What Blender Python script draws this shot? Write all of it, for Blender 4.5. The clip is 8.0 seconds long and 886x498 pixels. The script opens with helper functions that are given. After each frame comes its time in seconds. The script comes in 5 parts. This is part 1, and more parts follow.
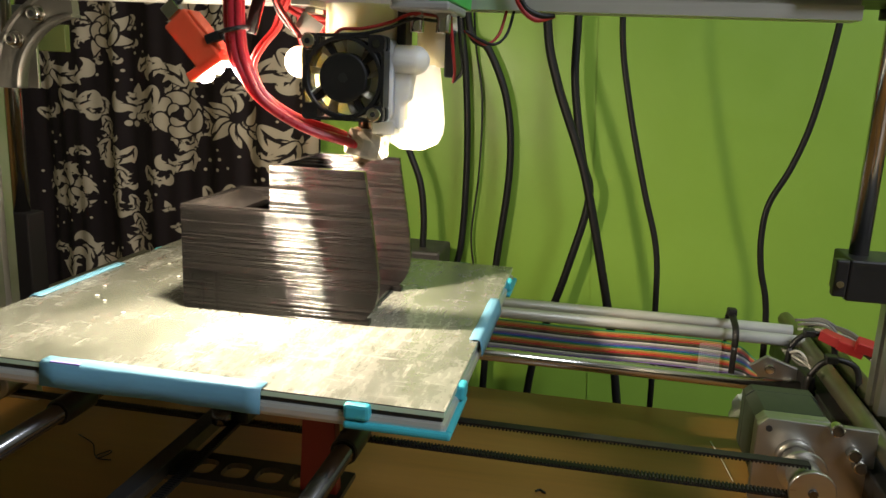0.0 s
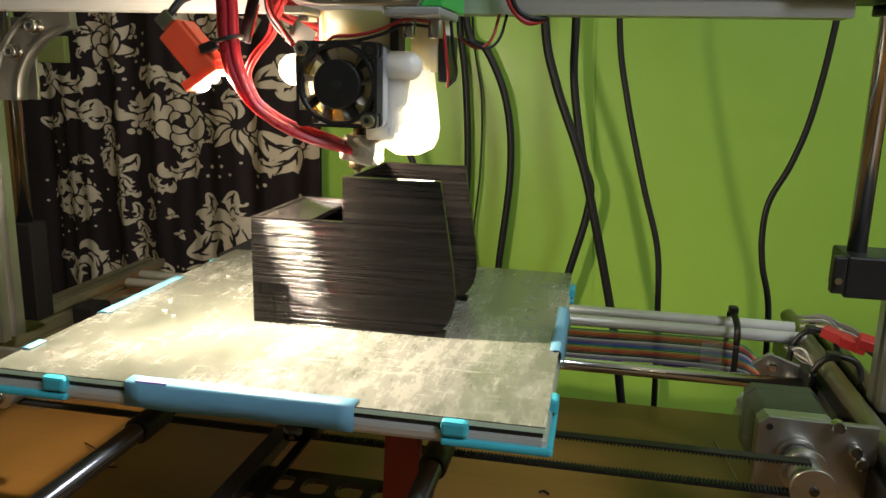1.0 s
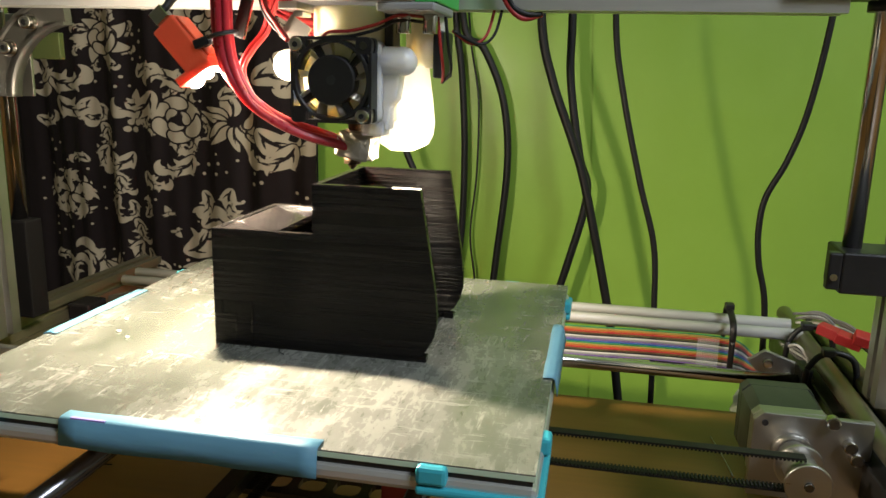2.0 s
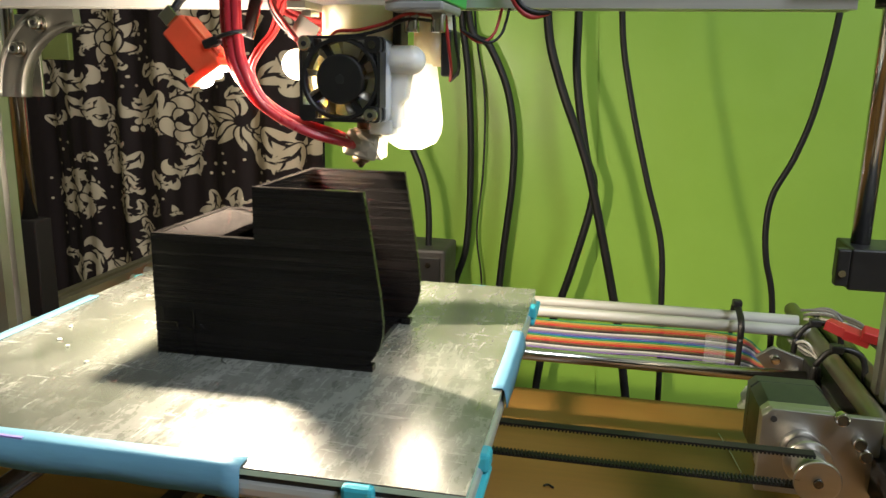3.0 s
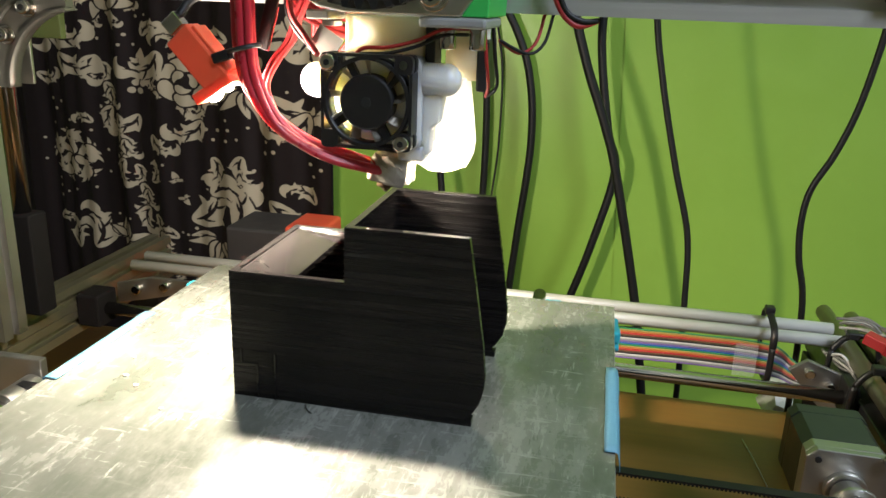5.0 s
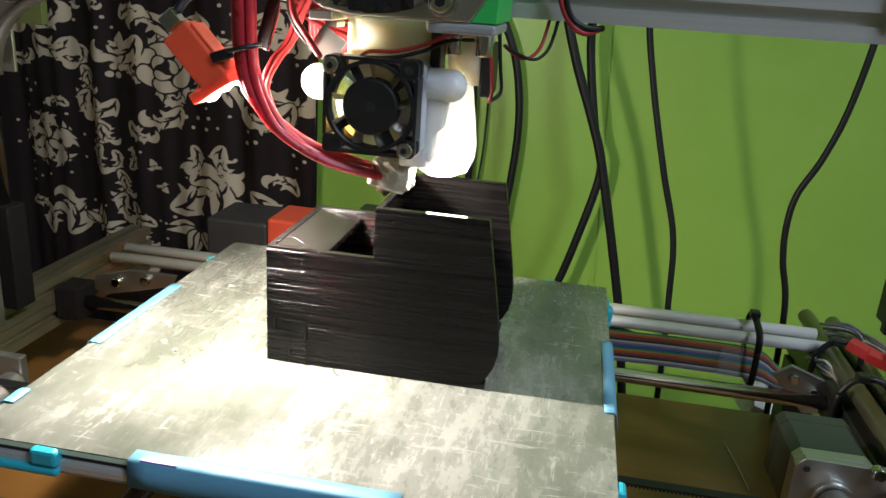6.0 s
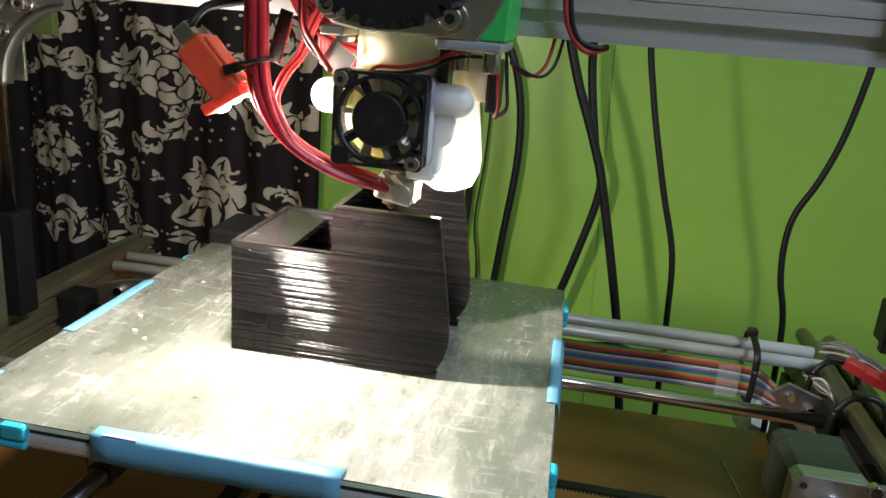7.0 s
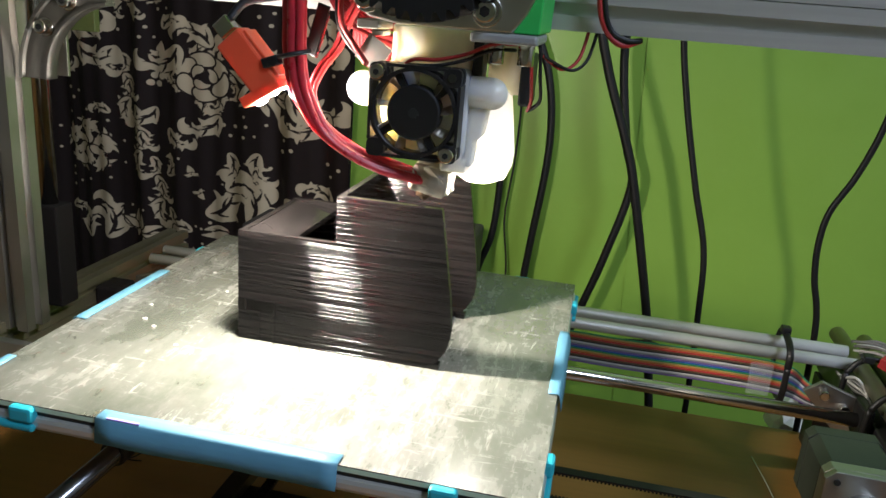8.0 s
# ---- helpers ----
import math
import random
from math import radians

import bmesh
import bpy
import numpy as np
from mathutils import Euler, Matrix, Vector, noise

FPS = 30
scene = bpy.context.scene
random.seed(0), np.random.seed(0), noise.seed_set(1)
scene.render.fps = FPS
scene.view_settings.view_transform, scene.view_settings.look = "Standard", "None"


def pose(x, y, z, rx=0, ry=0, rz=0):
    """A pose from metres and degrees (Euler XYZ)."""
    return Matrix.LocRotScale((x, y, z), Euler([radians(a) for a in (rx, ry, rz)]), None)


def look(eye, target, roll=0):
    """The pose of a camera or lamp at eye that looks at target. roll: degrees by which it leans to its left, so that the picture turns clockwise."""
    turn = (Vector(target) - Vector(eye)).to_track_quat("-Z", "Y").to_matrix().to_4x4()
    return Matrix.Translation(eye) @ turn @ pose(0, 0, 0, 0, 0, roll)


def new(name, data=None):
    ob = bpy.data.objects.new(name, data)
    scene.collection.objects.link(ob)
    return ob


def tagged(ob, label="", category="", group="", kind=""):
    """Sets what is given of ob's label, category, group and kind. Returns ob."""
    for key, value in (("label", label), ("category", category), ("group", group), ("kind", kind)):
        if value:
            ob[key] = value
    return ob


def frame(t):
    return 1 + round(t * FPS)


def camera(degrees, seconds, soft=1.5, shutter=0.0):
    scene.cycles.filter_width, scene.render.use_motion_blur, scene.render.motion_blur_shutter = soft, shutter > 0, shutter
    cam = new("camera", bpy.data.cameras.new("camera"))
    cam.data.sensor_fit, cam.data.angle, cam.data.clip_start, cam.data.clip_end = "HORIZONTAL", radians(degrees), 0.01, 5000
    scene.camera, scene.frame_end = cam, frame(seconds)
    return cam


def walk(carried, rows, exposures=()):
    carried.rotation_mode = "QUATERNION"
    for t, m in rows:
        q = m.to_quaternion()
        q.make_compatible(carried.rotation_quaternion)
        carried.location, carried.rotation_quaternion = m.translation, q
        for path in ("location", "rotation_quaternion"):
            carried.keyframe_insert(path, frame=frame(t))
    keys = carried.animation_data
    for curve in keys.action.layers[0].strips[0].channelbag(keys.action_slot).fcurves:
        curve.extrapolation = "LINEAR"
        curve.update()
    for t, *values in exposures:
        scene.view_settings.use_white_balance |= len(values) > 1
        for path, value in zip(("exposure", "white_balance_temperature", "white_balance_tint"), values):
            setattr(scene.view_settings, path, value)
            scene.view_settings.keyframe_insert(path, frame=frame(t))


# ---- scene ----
cam = camera(59.13, 8.0)
walk(cam, [
    (0.0, pose(0.1795, -0.3908, 0.1374, 77.15, -2.46, 11.24)),
    (0.5, pose(0.1810, -0.3915, 0.1388, 77.38, -2.12, 11.79)),
    (1.0, pose(0.1847, -0.3911, 0.1393, 77.23, -1.39, 11.50)),
    (1.5, pose(0.1864, -0.3905, 0.1380, 77.18, -1.42, 11.34)),
    (3.0, pose(0.1849, -0.3924, 0.1382, 76.98, -1.08, 11.69)),
    (3.5, pose(0.1829, -0.3934, 0.1409, 76.85, -1.14, 12.39)),
    (4.0, pose(0.1814, -0.3872, 0.1440, 75.96, -1.30, 12.95)),
    (4.5, pose(0.1706, -0.3635, 0.1613, 73.87, -1.46, 12.56)),
    (6.0, pose(0.1440, -0.3461, 0.1817, 71.41, -3.74, 10.13)),
    (6.5, pose(0.1428, -0.3487, 0.1818, 71.94, -4.38, 9.97)),
    (7.0, pose(0.1413, -0.3518, 0.1818, 72.53, -4.64, 10.17)),
    (7.5, pose(0.1393, -0.3563, 0.1808, 72.62, -4.29, 11.38)),
    (8.0, pose(0.1402, -0.3570, 0.1790, 72.37, -4.41, 12.24)),
], exposures=[(0.0, 0.08, 6450, 19.5), (1.5, 0.11, 6350, 19.5), (3.0, 0.47, 6250, 19.5), (4.5, 0.55, 6050, 19.5), (5.2, 0.32, 5800, 20.0), (6.0, 0.0, 5560, 21.5), (8.0, -0.02, 5520, 21.5)])

# ---- light ----
world = bpy.data.worlds.new("room_light")
scene.world = world
world.use_nodes = True
world.node_tree.nodes["Background"].inputs[0].default_value = (0.9, 0.95, 1.0, 1)
world.node_tree.nodes["Background"].inputs[1].default_value = 0.02
LED_POWER = 1.9
LED_GLOW = 2.0
ROOM_POWER = 18.0


def area_lamp(name, eye, target, w, h, watts, colour):
    data = bpy.data.lights.new(name, "AREA")
    data.shape, data.size, data.size_y, data.energy, data.color = "RECTANGLE", w, h, watts, colour
    ob = new(name, data)
    ob.matrix_world = look(eye, target)
    return ob


# strip of white LEDs under the orange lamp housing
LED_MID = Vector((-0.0090, -0.0160, 0.1305))
data = bpy.data.lights.new("led_light", "AREA")
data.shape, data.size, data.size_y, data.energy, data.color = "RECTANGLE", 0.020, 0.007, LED_POWER, (1.0, 0.87, 0.60)
new("led_light", data).matrix_world = Matrix.Translation(LED_MID) @ Matrix.Rotation(radians(-38), 4, "Y") @ Matrix.Rotation(radians(-10), 4, "X")
for place in ((-0.0165, -0.0165, 0.1245), (-0.0030, -0.0165, 0.1330)):
    data = bpy.data.lights.new("led_glow_light", "SPOT")
    data.energy, data.color, data.shadow_soft_size = LED_GLOW, (1.0, 0.87, 0.60), 0.0080
    data.spot_size, data.spot_blend = radians(176), 0.5
    new("led_glow_light", data).matrix_world = look(place, Vector(place) + Vector((-0.52, 0.60, -0.50)))
# extra spot added beside the last LED to brighten the barrel and the fan
data = bpy.data.lights.new("barrel_fill_light", "SPOT")
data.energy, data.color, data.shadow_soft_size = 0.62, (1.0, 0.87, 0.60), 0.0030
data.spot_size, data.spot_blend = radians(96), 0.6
new("barrel_fill_light", data).matrix_world = look((0.0010, -0.0230, 0.1385), (0.0600, -0.0160, 0.1600))
# unseen point lamp added inside the air duct so its milky plastic glows
data = bpy.data.lights.new("duct_glow_light", "POINT")
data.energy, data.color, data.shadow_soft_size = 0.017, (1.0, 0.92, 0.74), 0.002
new("duct_glow_light", data).location = (0.0865, 0.019, 0.1150)
# LED under the mouth of the air duct, shining down and forward
area_lamp("mouth_led_light", (0.0880, 0.0180, 0.0945), (0.115, -0.075, 0.0), 0.020, 0.020, 0.05, (1.0, 0.87, 0.60))
# unseen area lamp standing in for the room's light, high right, behind the camera
area_lamp("room_area_light", (1.15, -0.75, 1.25), (0.45, 0.45, 0.0), 0.5, 0.5, ROOM_POWER, (0.86, 0.97, 1.0))


# ---- materials ----
def mat(name, colour, rough=0.5, metal=0.0, var=0.15, scale=60.0, bump=0.0, bscale=400.0, stretch=(1, 1, 1), second=None,
        mixscale=None, lo=0.35, hi=0.65, rvar=0.1, emit=0.0, sss=0.0, trans=0.0, coat=0.0, spec=0.5, per_object=0.0):
    """A procedural surface: base colour with noise at two scales, uneven gloss and fine relief."""
    m = bpy.data.materials.new(name)
    m.use_nodes = True
    nt = m.node_tree
    n, l = nt.nodes, nt.links
    b = n["Principled BSDF"]
    tc = n.new("ShaderNodeTexCoord")
    mp = n.new("ShaderNodeMapping")
    mp.inputs["Scale"].default_value = stretch
    l.new(tc.outputs["Object"], mp.inputs[0])
    n1 = n.new("ShaderNodeTexNoise")
    n1.inputs["Scale"].default_value, n1.inputs["Detail"].default_value = scale, 5
    l.new(mp.outputs[0], n1.inputs[0])
    n2 = n.new("ShaderNodeTexNoise")
    n2.inputs["Scale"].default_value, n2.inputs["Detail"].default_value = mixscale or scale / 7, 4
    l.new(mp.outputs[0], n2.inputs[0])
    r = n.new("ShaderNodeMapRange")
    r.inputs[1].default_value, r.inputs[2].default_value = lo, hi
    l.new(n2.outputs[0], r.inputs[0])
    mx = n.new("ShaderNodeMix")
    mx.data_type = "RGBA"
    c2 = second or tuple(c * (1 - var) for c in colour)
    mx.inputs[6].default_value, mx.inputs[7].default_value = (*colour, 1), (*c2, 1)
    l.new(r.outputs[0], mx.inputs[0])
    hs = n.new("ShaderNodeMapRange")
    hs.inputs[3].default_value, hs.inputs[4].default_value = 1 - var, 1 + var
    l.new(n1.outputs[0], hs.inputs[0])
    mul = n.new("ShaderNodeMix")
    mul.data_type, mul.blend_type = "RGBA", "MULTIPLY"
    mul.inputs[0].default_value = 1
    l.new(mx.outputs[2], mul.inputs[6])
    l.new(hs.outputs[0], mul.inputs[7])
    l.new(mul.outputs[2], b.inputs["Base Color"])
    rr = n.new("ShaderNodeMapRange")
    rr.inputs[3].default_value, rr.inputs[4].default_value = max(0.02, rough - rvar), min(1, rough + rvar)
    l.new(n1.outputs[0], rr.inputs[0])
    l.new(rr.outputs[0], b.inputs["Roughness"])
    b.inputs["Metallic"].default_value = metal
    b.inputs["Specular IOR Level"].default_value = spec
    b.inputs["Coat Weight"].default_value = coat
    b.inputs["Transmission Weight"].default_value = trans
    if sss:
        b.inputs["Subsurface Weight"].default_value = sss
        b.inputs["Subsurface Radius"].default_value = (1.0, 0.9, 0.7)
        b.inputs["Subsurface Scale"].default_value = 0.018 if sss > 0.7 else 0.006
    if emit:
        b.inputs["Emission Color"].default_value, b.inputs["Emission Strength"].default_value = (*colour, 1), emit
    if bump:
        n3 = n.new("ShaderNodeTexNoise")
        n3.inputs["Scale"].default_value, n3.inputs["Detail"].default_value = bscale, 3
        l.new(mp.outputs[0], n3.inputs[0])
        bp = n.new("ShaderNodeBump")
        bp.inputs["Strength"].default_value, bp.inputs["Distance"].default_value = bump, 0.0004
        l.new(n3.outputs[0], bp.inputs["Height"])
        l.new(bp.outputs[0], b.inputs["Normal"])
    return m


def glowing_plastic():
    """Thin milky plastic that lets half of the light through."""
    m = mat("thin_milky_plastic", (0.82, 0.80, 0.74), 0.4, var=0.04, scale=50, bump=0.06, bscale=300)
    n, l = m.node_tree.nodes, m.node_tree.links
    tr = n.new("ShaderNodeBsdfTranslucent")
    tr.inputs[0].default_value = (0.85, 0.82, 0.74, 1)
    mx = n.new("ShaderNodeMixShader")
    mx.inputs[0].default_value = 0.5
    l.new(n["Principled BSDF"].outputs[0], mx.inputs[1])
    l.new(tr.outputs[0], mx.inputs[2])
    l.new(mx.outputs[0], n["Material Output"].inputs[0])
    return m


GREEN_WALL = mat("green_wall_paint", (0.250, 0.43, 0.05), 0.42, var=0.05, scale=35, bump=0.12, bscale=45, second=(0.268, 0.45, 0.055))
ROOM_WALL = mat("pale_wall_paint", (0.62, 0.58, 0.5), 0.7, var=0.05, scale=8)
FLOOR = mat("floor_wood", (0.25, 0.15, 0.08), 0.5, stretch=(1, 12, 1), scale=6)
DESK = mat("varnished_desk_wood", (0.27, 0.132, 0.032), 0.36, var=0.22, scale=30, stretch=(0.35, 5, 1), second=(0.225, 0.107, 0.023), bump=0.08, bscale=60)
CLOTH = mat("black_curtain_cloth", (0.006, 0.005, 0.0055), 0.85, var=0.3, scale=300, bump=0.4, bscale=900, spec=0.2)
ALU = mat("brushed_aluminium", (0.62, 0.61, 0.58), 0.32, 1.0, var=0.1, scale=40, stretch=(1, 8, 8), bump=0.06, bscale=300)
SATIN = mat("satin_aluminium", (0.78, 0.75, 0.68), 0.45, 0.4, var=0.08, scale=40, stretch=(1, 8, 8))
BAR = mat("ribbed_aluminium_bar", (0.66, 0.65, 0.62), 0.34, 0.6, var=0.12, scale=50, stretch=(0.3, 9, 9), bump=0.1, bscale=120)
CAST = mat("grey_cast_aluminium", (0.21, 0.205, 0.19), 0.5, 0.9, var=0.14, scale=60, bump=0.12, bscale=250)
ALU_DULL = mat("dull_aluminium", (0.50, 0.49, 0.46), 0.42, 1.0, var=0.14, scale=60, bump=0.05)
STEEL = mat("polished_steel_rod", (0.62, 0.60, 0.57), 0.16, 1.0, var=0.06, scale=30, rvar=0.06)
DARK_STEEL = mat("dark_steel_rod", (0.17, 0.17, 0.18), 0.2, 1.0, var=0.1, scale=30, rvar=0.05)
BLACK = mat("black_plastic", (0.009, 0.009, 0.0095), 0.46, var=0.2, scale=90, bump=0.08)
BLACK_METAL = mat("black_anodised_metal", (0.02, 0.02, 0.021), 0.38, var=0.2, scale=120, bump=0.06)
RUBBER = mat("black_rubber", (0.0085, 0.0085, 0.009), 0.5, var=0.25, scale=200, spec=0.35)
MOTOR = mat("motor_black_enamel", (0.024, 0.030, 0.024), 0.38, var=0.2, scale=80)
WHITE_PLA = mat("translucent_white_plastic", (0.80, 0.79, 0.74), 0.38, var=0.04, scale=50, sss=1.0, bump=0.06, bscale=300)
CREAM_PEEK = mat("cream_plastic_barrel", (0.80, 0.73, 0.55), 0.35, var=0.06, scale=90, sss=0.9, second=(0.74, 0.66, 0.48), lo=0.55, hi=0.75)
RED_WIRE = mat("red_wire_sleeve", (0.52, 0.030, 0.045), 0.30, var=0.2, scale=160, second=(0.40, 0.022, 0.034), spec=0.45, sss=0.3)
RED_THIN = mat("red_wire", (0.40, 0.022, 0.022), 0.5, var=0.1)
ORANGE = mat("orange_red_plastic", (0.86, 0.115, 0.045), 0.4, var=0.08, scale=100, sss=0.5, bump=0.15, bscale=700)
RED_PLA = mat("red_plastic", (0.28, 0.02, 0.02), 0.45, var=0.12, bump=0.1, bscale=500)
GREEN_PLA = mat("bright_green_plastic", (0.05, 0.50, 0.09), 0.42, var=0.08, bump=0.1, bscale=500)
CYAN = mat("cyan_plastic_clip", (0.04, 0.42, 0.52), 0.4, var=0.1, scale=80)
TAPE = mat("pale_blue_masking_tape", (0.135, 0.335, 0.47), 0.55, var=0.14, scale=50, stretch=(1, 1, 4), bump=0.3, bscale=120)
DUCT = glowing_plastic()
FOIL = mat("crumpled_kapton_foil", (0.58, 0.53, 0.43), 0.34, 0.5, var=0.25, scale=160, bump=1.0, bscale=180)
BRASS = mat("sooty_brass", (0.10, 0.06, 0.03), 0.45, 0.7, var=0.4, scale=200)
FRAME_KHAKI = mat("anodised_frame_rail", (0.32, 0.30, 0.20), 0.38, 0.85, var=0.1, scale=50)
DARK_PCB = mat("dark_board_edge", (0.02, 0.022, 0.022), 0.5)
GREY_BOX = mat("grey_device_case", (0.045, 0.04, 0.036), 0.5, var=0.15)
WHITE_PLASTIC = mat("white_plastic", (0.7, 0.69, 0.64), 0.5, var=0.06)
LED_WHITE = mat("led_white", (1.0, 0.93, 0.78), 0.4, emit=60.0, var=0.0)


def damask():
    """Woven cloth with the cream pattern printed on its black ground."""
    m = mat("damask_curtain_cloth", (0.51, 0.43, 0.295), 0.82, var=0.10, scale=60, bump=0.35, bscale=900, spec=0.2)
    n, l = m.node_tree.nodes, m.node_tree.links
    b = n["Principled BSDF"]
    cream = b.inputs["Base Color"].links[0].from_socket
    at = n.new("ShaderNodeAttribute")
    at.attribute_name = "print_edge"
    r = n.new("ShaderNodeMapRange")
    r.inputs[1].default_value, r.inputs[2].default_value = -0.25, 0.35
    l.new(at.outputs["Fac"], r.inputs[0])
    mx = n.new("ShaderNodeMix")
    mx.data_type = "RGBA"
    mx.inputs[6].default_value = (0.017, 0.0115, 0.0105, 1)
    l.new(r.outputs[0], mx.inputs[0])
    l.new(cream, mx.inputs[7])
    l.new(mx.outputs[2], b.inputs["Base Color"])
    return m


DAMASK = damask()


def glass_material():
    """Greenish bed glass with a patchy, scuffed film of dried glue."""
    m = bpy.data.materials.new("glue_smeared_bed_glass")
    m.use_nodes = True
    n, l = m.node_tree.nodes, m.node_tree.links
    b = n["Principled BSDF"]
    tc = n.new("ShaderNodeTexCoord")

    def noise_at(scale, detail, stretch=(1, 1, 1), turn=0.0, distortion=0.0, rough=0.6):
        mp = n.new("ShaderNodeMapping")
        mp.inputs["Scale"].default_value = stretch
        mp.inputs["Rotation"].default_value = (0, 0, turn)
        l.new(tc.outputs["Object"], mp.inputs[0])
        t = n.new("ShaderNodeTexNoise")
        t.inputs["Scale"].default_value, t.inputs["Detail"].default_value = scale, detail
        t.inputs["Distortion"].default_value, t.inputs["Roughness"].default_value = distortion, rough
        l.new(mp.outputs[0], t.inputs[0])
        return t.outputs[0]

    def span(v, a, c, lo=0.0, hi=1.0):
        r = n.new("ShaderNodeMapRange")
        for k, x in zip((1, 2, 3, 4), (a, c, lo, hi)):
            r.inputs[k].default_value = x
        l.new(v, r.inputs[0])
        return r.outputs[0]

    def maths(op, a, c):
        k = n.new("ShaderNodeMath")
        k.operation = op
        l.new(a, k.inputs[0])
        l.new(c, k.inputs[1])
        return k.outputs[0]

    patches = span(noise_at(17, 6, (1, 0.75, 1), 0.25, 0.0, 0.60), 0.32, 0.69)
    wisps = span(noise_at(75, 7, (1.7, 0.5, 1), 0.3, 0.15, 0.68), 0.30, 0.72)
    grain = span(noise_at(420, 4, (1.3, 0.6, 1), 0.15, 0.0, 0.65), 0.30, 0.72)
    hairs = span(noise_at(230, 5, (0.20, 1.5, 1), 0.6, 0.6, 0.66), 0.58, 0.70)
    cross = span(noise_at(260, 5, (1.5, 0.22, 1), -0.15, 0.6, 0.66), 0.58, 0.70)
    strokes = maths("MULTIPLY", maths("MAXIMUM", hairs, cross), span(noise_at(30, 4), 0.38, 0.58))
    film = maths("MULTIPLY", span(patches, 0.0, 1.0, 0.12, 0.85), span(wisps, 0.0, 1.0, 0.35, 1.0))
    film = maths("MULTIPLY", film, span(grain, 0.0, 1.0, 0.78, 1.12))
    film = maths("ADD", film, maths("MULTIPLY", strokes, span(patches, 0.0, 1.0, 0.30, 0.6)))
    mx = n.new("ShaderNodeMix")
    mx.data_type = "RGBA"
    mx.inputs[6].default_value, mx.inputs[7].default_value = (0.058, 0.069, 0.048, 1), (0.43, 0.43, 0.39, 1)
    l.new(span(film, 0.0, 1.1), mx.inputs[0])
    l.new(mx.outputs[2], b.inputs["Base Color"])
    l.new(span(film, 0.0, 1.0, 0.16, 0.50), b.inputs["Roughness"])
    b.inputs["Specular IOR Level"].default_value = 0.5
    b.inputs["Coat Weight"].default_value = 1.0
    b.inputs["Coat IOR"].default_value = 1.65
    l.new(span(film, 0.0, 1.0, 0.15, 0.40), b.inputs["Coat Roughness"])
    bp = n.new("ShaderNodeBump")
    bp.inputs["Strength"].default_value, bp.inputs["Distance"].default_value = 0.35, 0.0003
    l.new(film, bp.inputs["Height"])
    l.new(bp.outputs[0], b.inputs["Normal"])
    return m


GLASS = glass_material()
# colour lightened to carry the glow that clear glass passes to its edge
GLASS_EDGE = mat("pale_green_glass_edge", (0.62, 0.78, 0.58), 0.25, var=0.12, scale=70)


def layered_plastic():
    """Glossy black filament: fine horizontal layer lines of uneven height, their sheen also painted."""
    m = bpy.data.materials.new("black_layered_filament")
    m.use_nodes = True
    n, l = m.node_tree.nodes, m.node_tree.links
    b = n["Principled BSDF"]
    b.inputs["Specular IOR Level"].default_value = 0.28
    tc = n.new("ShaderNodeTexCoord")

    def layer(sx, sz, detail):
        mp = n.new("ShaderNodeMapping")
        mp.inputs["Scale"].default_value = (sx, sx, sz)
        l.new(tc.outputs["Object"], mp.inputs[0])
        t = n.new("ShaderNodeTexNoise")
        t.inputs["Scale"].default_value, t.inputs["Detail"].default_value = 1.0, detail
        l.new(mp.outputs[0], t.inputs[0])
        return t.outputs[0]

    bp = n.new("ShaderNodeBump")
    bp.inputs["Strength"].default_value, bp.inputs["Distance"].default_value = 0.035, 0.0003
    l.new(layer(900, 900, 2), bp.inputs["Height"])
    l.new(bp.outputs[0], b.inputs["Normal"])
    r = n.new("ShaderNodeMapRange")
    r.inputs[1].default_value, r.inputs[2].default_value, r.inputs[3].default_value, r.inputs[4].default_value = 0.36, 0.62, 0.06, 0.13
    l.new(layer(60, 1100, 3), r.inputs[0])
    l.new(r.outputs[0], b.inputs["Roughness"])
    # lighter and darker bands in the colour stand for the layers' sheen
    c = n.new("ShaderNodeValToRGB")
    c.color_ramp.elements[0].position, c.color_ramp.elements[1].position = 0.38, 0.66
    c.color_ramp.elements[0].color, c.color_ramp.elements[1].color = (0.0055, 0.005, 0.0048, 1), (0.012, 0.0105, 0.010, 1)
    l.new(layer(14, 620, 3), c.inputs[0])
    l.new(c.outputs[0], b.inputs["Base Color"])
    return m


FILAMENT = layered_plastic()


# ---- building helpers ----
BASES = {}


def thing(name, base, label, category, group="", kind=""):
    ob = new(name)
    ob.location = base
    ob.empty_display_size = 0.01
    BASES[ob.name] = Vector(base)
    return tagged(ob, label, category, group, kind)


def part(name, bm, material, parent, label=""):
    base = BASES[parent.name]
    bmesh.ops.translate(bm, verts=bm.verts, vec=-base)
    me = bpy.data.meshes.new(name)
    bm.to_mesh(me)
    bm.free()
    me.materials.append(material)
    ob = new(name, me)
    ob.parent = parent
    BASES[ob.name] = base
    return tagged(ob, label)


def solid(name, bm, material, label="", category="", kind="", group=""):
    me = bpy.data.meshes.new(name)
    bm.to_mesh(me)
    bm.free()
    me.materials.append(material)
    return tagged(new(name, me), label, category, group, kind)


def box(x0, x1, y0, y1, z0, z1, bev=0.0, bm=None):
    bm = bm or bmesh.new()
    m = Matrix.Translation(((x0 + x1) / 2, (y0 + y1) / 2, (z0 + z1) / 2)) @ Matrix.Diagonal((x1 - x0, y1 - y0, z1 - z0, 1))
    v = bmesh.ops.create_cube(bm, size=1, matrix=m)["verts"]
    if bev:
        e = list({e for q in v for e in q.link_edges})
        bmesh.ops.bevel(bm, geom=e, offset=bev, segments=2, affect="EDGES", profile=0.5)
    return bm


